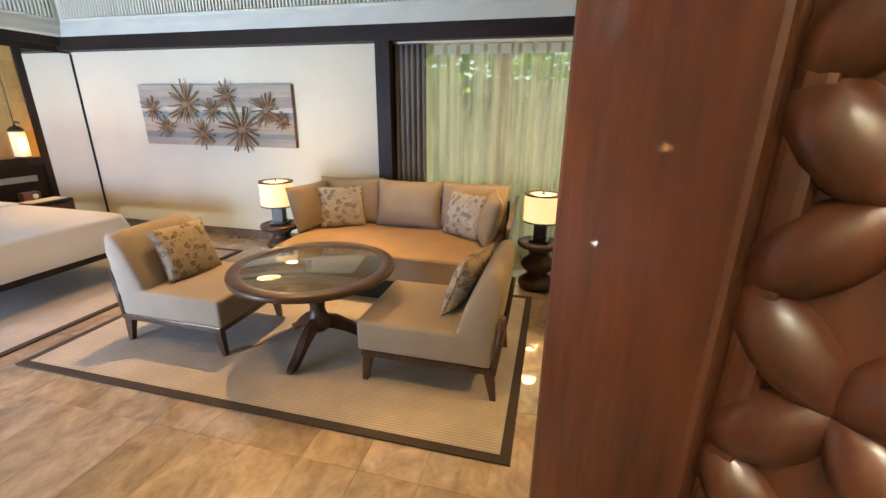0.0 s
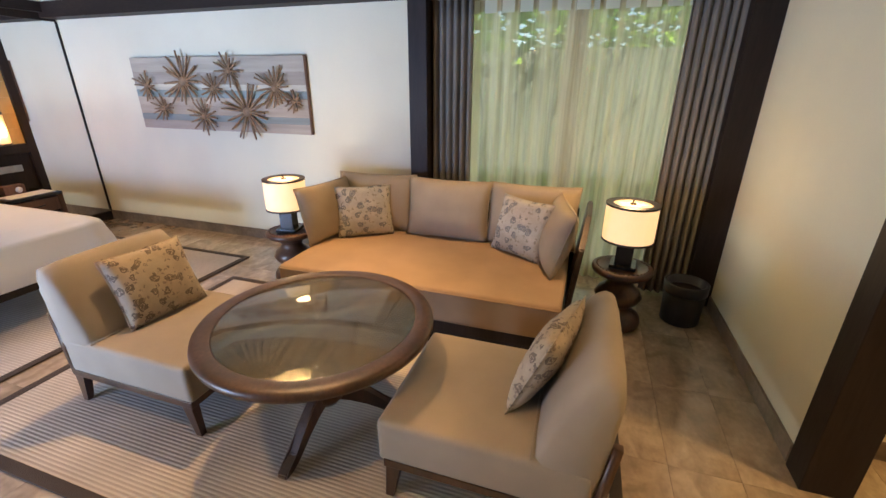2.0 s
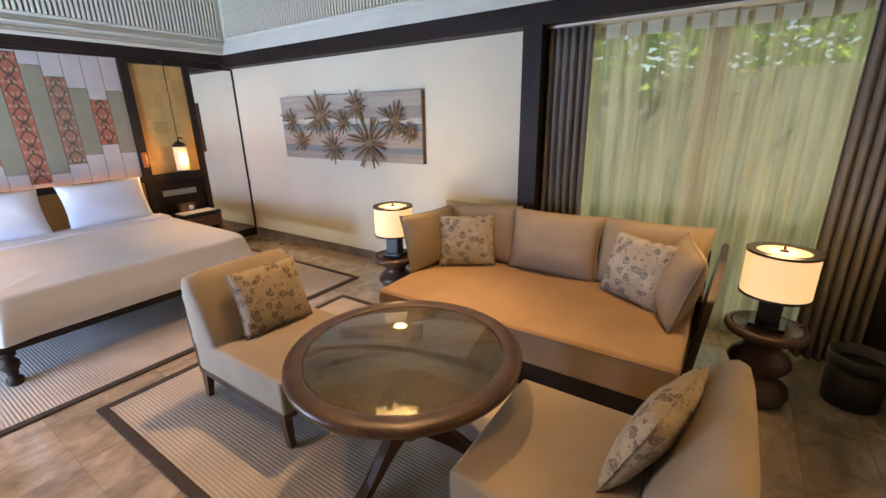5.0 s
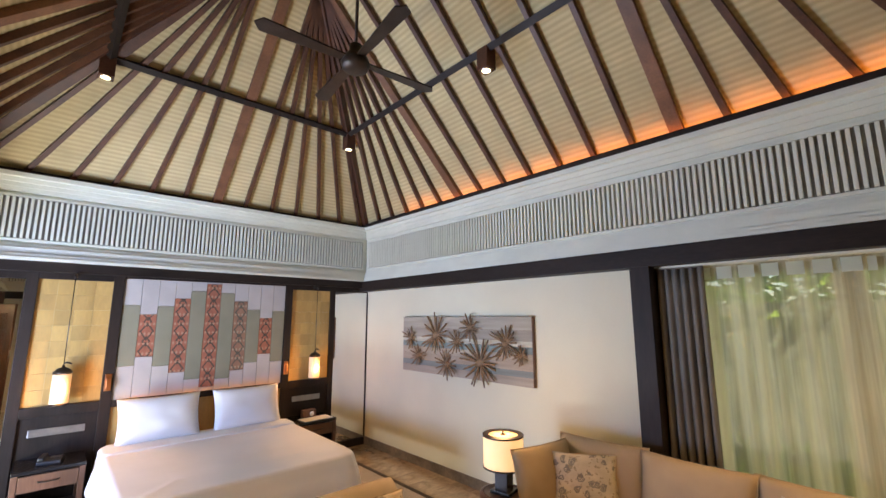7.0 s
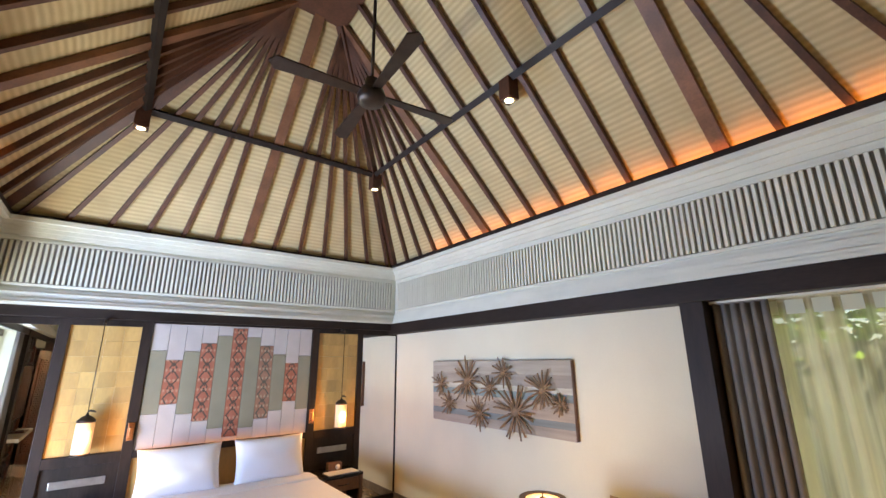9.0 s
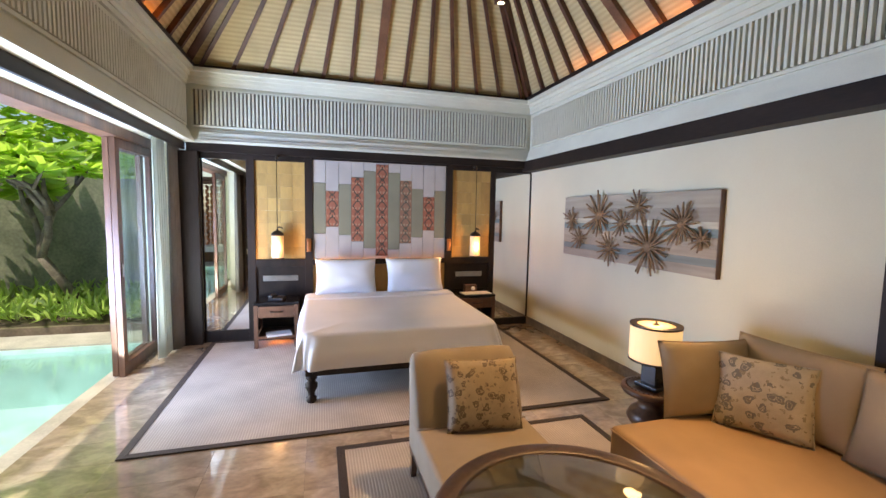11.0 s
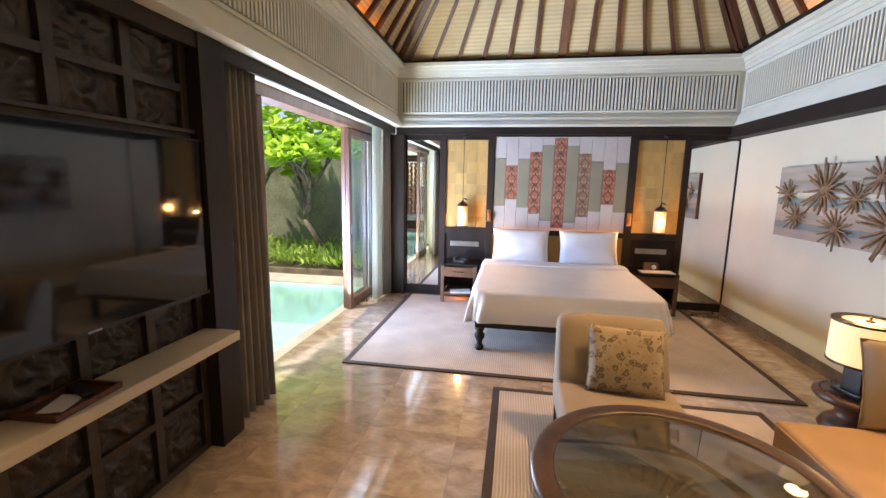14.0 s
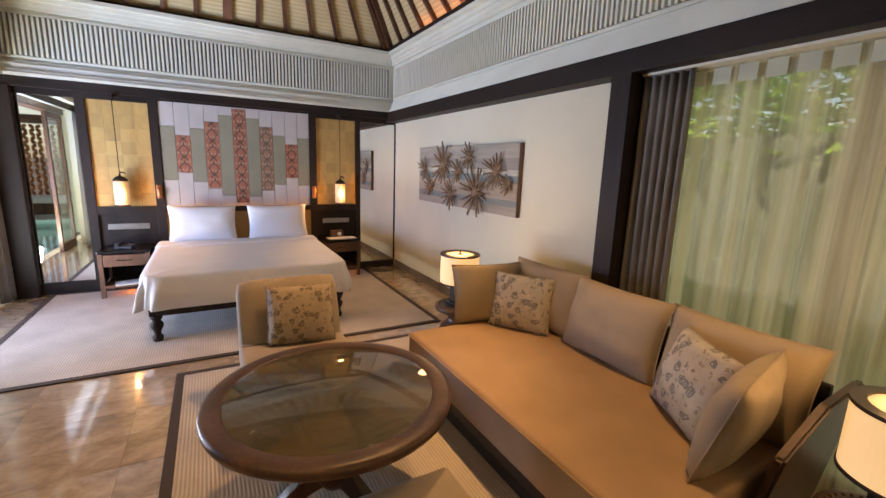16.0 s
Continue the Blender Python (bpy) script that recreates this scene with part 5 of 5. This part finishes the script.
solid("garden_wall_north", bxs((-9.1, 8, 6.4, 6.6, -1.4, 2.02)), GARDENWALL, "weathered garden wall behind the window", "garden wall")
solid("garden_strip_north", bxs((-6.2, 8, 4.76, 6.4, -1.45, -0.02)), SOIL, "planting strip behind the window", "planting bed")
solid("eaves", bxs((-7.2, 2.0, -1.5, -0.46, 2.62, 2.70), (-7.2, 2.0, 4.66, 5.3, 2.62, 2.70)), RAFT, "brown timber eaves outside", "eaves")
# hipped shell out of view, added over the ceiling to bound the sun
bm = bmesh.new()
ea = ((XW - 0.6, YN + 0.55), (XE + 0.5, YN + 0.55), (XE + 0.5, -0.95), (XW - 0.6, -0.95))
lo = [[bm.verts.new((*p, z)) for p in ea] for z in (3.12, 3.2)]
hi = [[bm.verts.new((*p, z)) for p in R0] for z in (RZ + 0.30, RZ + 0.38)]
for k in range(4):
    j = (k + 1) % 4
    bm.faces.new((lo[0][k], lo[0][j], hi[0][j], hi[0][k]))
    bm.faces.new((lo[1][k], hi[1][k], hi[1][j], lo[1][j]))
    bm.faces.new((lo[0][k], lo[1][k], lo[1][j], lo[0][j]))
bm.faces.new(hi[0])
bm.faces.new(hi[1][::-1])
solid("roof_cover", bm, RAFT, "unseen brown hipped shell over the ceiling", "roof")
# out of view: added cover that shuts the passage side off from the sky
solid("passage_roof", bxs((XE + 0.16, 3.3, -0.5, YN + 0.3, 3.31, 3.4), (3.2, 3.3, -0.5, YN + 0.3, 0, 3.31)), RAFT, "unseen flat cover and end wall closing off the side passage", "roof")


def leaves(count, seed, where, size, slender=0.3, droop=0.4):
    """Many folded leaves at the places that where() gives."""
    rr = random.Random(seed)
    V, F = [], []
    for _ in range(count):
        p, d = where(rr)
        d = Vector(d).normalized()
        s = Vector((rr.uniform(-1, 1), rr.uniform(-1, 1), rr.uniform(-0.3, 0.3)))
        s = (s - d * s.dot(d)).normalized()
        n = d.cross(s)
        L1 = size * rr.uniform(0.6, 1.2)
        w = L1 * slender
        k = len(V)
        for a, b, c in ((0, 0, 0), (0.35, 0.42, 0.06), (0.75, 0.42, 0.03), (1, 0, -droop * 0.3), (0.75, -0.42, 0.03), (0.35, -0.42, 0.06), (0.5, 0, 0)):
            V.append(tuple(p + d * (L1 * a) + s * (w * b) + n * (L1 * c)))
        F += [(k, k + 1, k + 6), (k + 1, k + 2, k + 6), (k + 2, k + 3, k + 6), (k + 3, k + 4, k + 6), (k + 4, k + 5, k + 6), (k + 5, k, k + 6)]
    me = bpy.data.meshes.new("leaves")
    me.from_pydata(V, [], F)
    return me


def frangipani(x, y, z, lean_to, height, seed):
    t = thing("frangipani_tree", pose(x, y, z), "leaning frangipani tree with large bright green leaves", "tree", "garden trees")
    rr = random.Random(seed)
    bm = bmesh.new()
    tips = []

    def grow(p, d, r, length, depth):
        q = p + d * length * 0.5 + Vector((rr.uniform(-0.05, 0.05), rr.uniform(-0.05, 0.05), 0))
        e = p + d * length
        tube(bm, [p, q, e], [r, r * 0.85, r * 0.72], 8)
        if depth == 0:
            tips.append((e, d))
            return
        for k in range(3 if depth > 1 else 4):
            a = rr.uniform(0, 6.28)
            nd = (d + Vector((math.cos(a), math.sin(a), rr.uniform(0.1, 0.5))) * 0.75).normalized()
            grow(e, nd, r * 0.68, length * rr.uniform(0.6, 0.85), depth - 1)

    grow(Vector((0, 0, 0)), Vector((*lean_to, 1)).normalized(), 0.085, height, 3)
    part("trunk", bm, BARK, t)

    def where(r2):
        e, d = r2.choice(tips)
        a = r2.uniform(0, 6.28)
        return e - d * r2.uniform(0, 0.08), Vector((math.cos(a), math.sin(a), r2.uniform(-0.35, 0.6)))

    me = leaves(len(tips) * 18, seed, where, 0.38, 0.34)
    me.materials.append(LEAF)
    o = new("crown", me)
    o.parent = t


frangipani(-8.1, -2.15, 0.04, (0.25, -0.45), 0.95, 3)
frangipani(-8.3, -1.0, 0.04, (0.1, -0.1), 1.15, 8)
frangipani(-8.0, -3.9, 0.04, (0.2, 0.2), 1.05, 14)


def clump(name, mx, bounds, count, size, label, material, slender=0.18, up=1.0, seed=1):
    x0, x1, y0, y1, z0, z1 = bounds

    def where(r2):
        p = Vector((r2.uniform(x0, x1), r2.uniform(y0, y1), z0 + (z1 - z0) * r2.random()))
        return p, Vector((r2.uniform(-1, 1), r2.uniform(-1, 1), r2.uniform(0.1, 1.0) * up))

    me = leaves(count, seed, where, size, slender)
    me.materials.append(material)
    return tagged(new(name, me), label, "plants", kind="stuff")


clump("low_plants", None, (-8.9, -7.05, -6.5, -0.6, 0.05, 0.16), 1900, 0.34, "low bright spear-leaved plants beside the pool", FERN, 0.16, 1.2, 21)
clump("tree_foliage", None, (-12.5, -9.6, -9, 3, 1.7, 5.4), 7500, 0.42, "dense sunlit foliage above the garden wall", LEAF, 0.35, 0.3, 22)
clump("tree_foliage", None, (-9.0, 6, -10.5, -7.3, 1.7, 4.6), 3200, 0.42, "dense sunlit foliage above the garden wall", LEAF, 0.35, 0.3, 23)
clump("hedge_foliage", None, (-5.5, 4.5, 6.5, 7.6, 1.7, 3.6), 7000, 0.30, "sunlit foliage over the wall behind the window", LEAF, 0.35, 0.3, 24)
# hung above view so that its gaps break the sun into streaks
clump("overhanging_foliage", None, (-4.0, 3.0, 5.5, 6.3, 3.3, 4.4), 350, 0.7, "unseen long drooping leaves above the planting strip, dappling the sun", LEAF, 0.10, 0.2, 27)
clump("strip_plants", None, (-3.0, 2.0, 5.2, 6.3, 0.0, 0.4), 500, 0.5, "slender plants behind the window", FERN, 0.1, 1.6, 25)
sg = thing("garden_sign", pose(-7.35, -1.45, 0.04, 0, 0, 70), "small grey sign on a wooden post by the pool", "sign")
part("post", bxs((-0.02, 0.02, -0.015, 0.015, 0, 0.30)), FRAMEW, sg)
part("plate", bxs((-0.11, 0.11, 0.0152, 0.03, 0.28, 0.50), bevel=0.004), STEEL, sg)
for k in range(4):
    part("text_bar", bxs((-0.08, 0.08, -0.002 + 0.0305, 0.0315, 0.32 + k * 0.04, 0.335 + k * 0.04)), CARDW, sg)

# pavilion beyond the pool end, seen in the mirror
pv = thing("garden_pavilion", pose(4.2, -2.3, -0.03), "open pavilion with an orange carved lattice wall", "pavilion")
ms = []
for i in range(10):
    for j in range(11):
        y, z = -1.35 + i * 0.3, 0.15 + j * 0.22
        for k in range(4):
            a = radians(45 + 90 * k)
            ms.append(Matrix.Translation((0, y + math.cos(a) * 0.10, z + math.sin(a) * 0.08)) @ Matrix.Rotation(a, 4, 'X') @ Matrix.Diagonal((0.03, 0.075, 0.05, 1)))
o = new("lattice", petals("lattice", ms, LATTICE))
o.parent = pv
tagged(o, "orange carved lattice screen", kind="stuff")
for y in (-1.55, 1.55):
    part("post", bxs((-0.06, 0.06, y - 0.06, y + 0.06, 0, 2.5), bevel=0.008), FRAMEW, pv)
part("roof", bxs((-1.8, 0.3, -1.8, 1.8, 2.5, 2.62), bevel=0.01), RAFT, pv)
db = thing("daybed", pose(3.5, -2.0, -0.03), "cushioned daybed in the pavilion", "daybed")
part("base", bxs((-0.4, 0.4, -0.8, 0.8, 0.0, 0.3), bevel=0.01), FRAMEW, db)
part("mattress", soft_slab(-0.4, 0.4, -0.8, 0.8, 0.302, 0.48, 0.04), SHEET, db)

# ---- pieces: frieze slats and floor tiles ----
frieze("frieze_west", FN - FS, Matrix.Translation((FW, FS, 0)) @ Matrix.Rotation(radians(90), 4, 'Z'), "pale slatted vent frieze above the bed", True)
frieze("frieze_north", FE - FW, Matrix.Translation((FW, FN, 0)), "pale slatted vent frieze above the sofa", True)
frieze("frieze_south", FE - FW, Matrix.Translation((FE, FS, 0)) @ Matrix.Rotation(radians(180), 4, 'Z'), "pale slatted vent frieze above the glass doors", False)
frieze("frieze_east", FN - FS, Matrix.Translation((FE, FN, 0)) @ Matrix.Rotation(radians(-90), 4, 'Z'), "pale slatted vent frieze above the passage", False)

ft = bpy.data.objects["floor"]
S, SX = 0.60, 0.30
tile = finish("tile", box(bmesh.new(), 0.0008, SX - 0.0008, 0.0008, S - 0.0008, -0.006, 0.0), TILE)
x = XW - 0.06
while x < 3.0:
    y = -0.46
    while y < 4.5:
        if x < 0.9 or 0.7 < y < 3.0:
            o = piece("tile", tile, ft, pose(x, y, 0))
        y += S
    x += SX
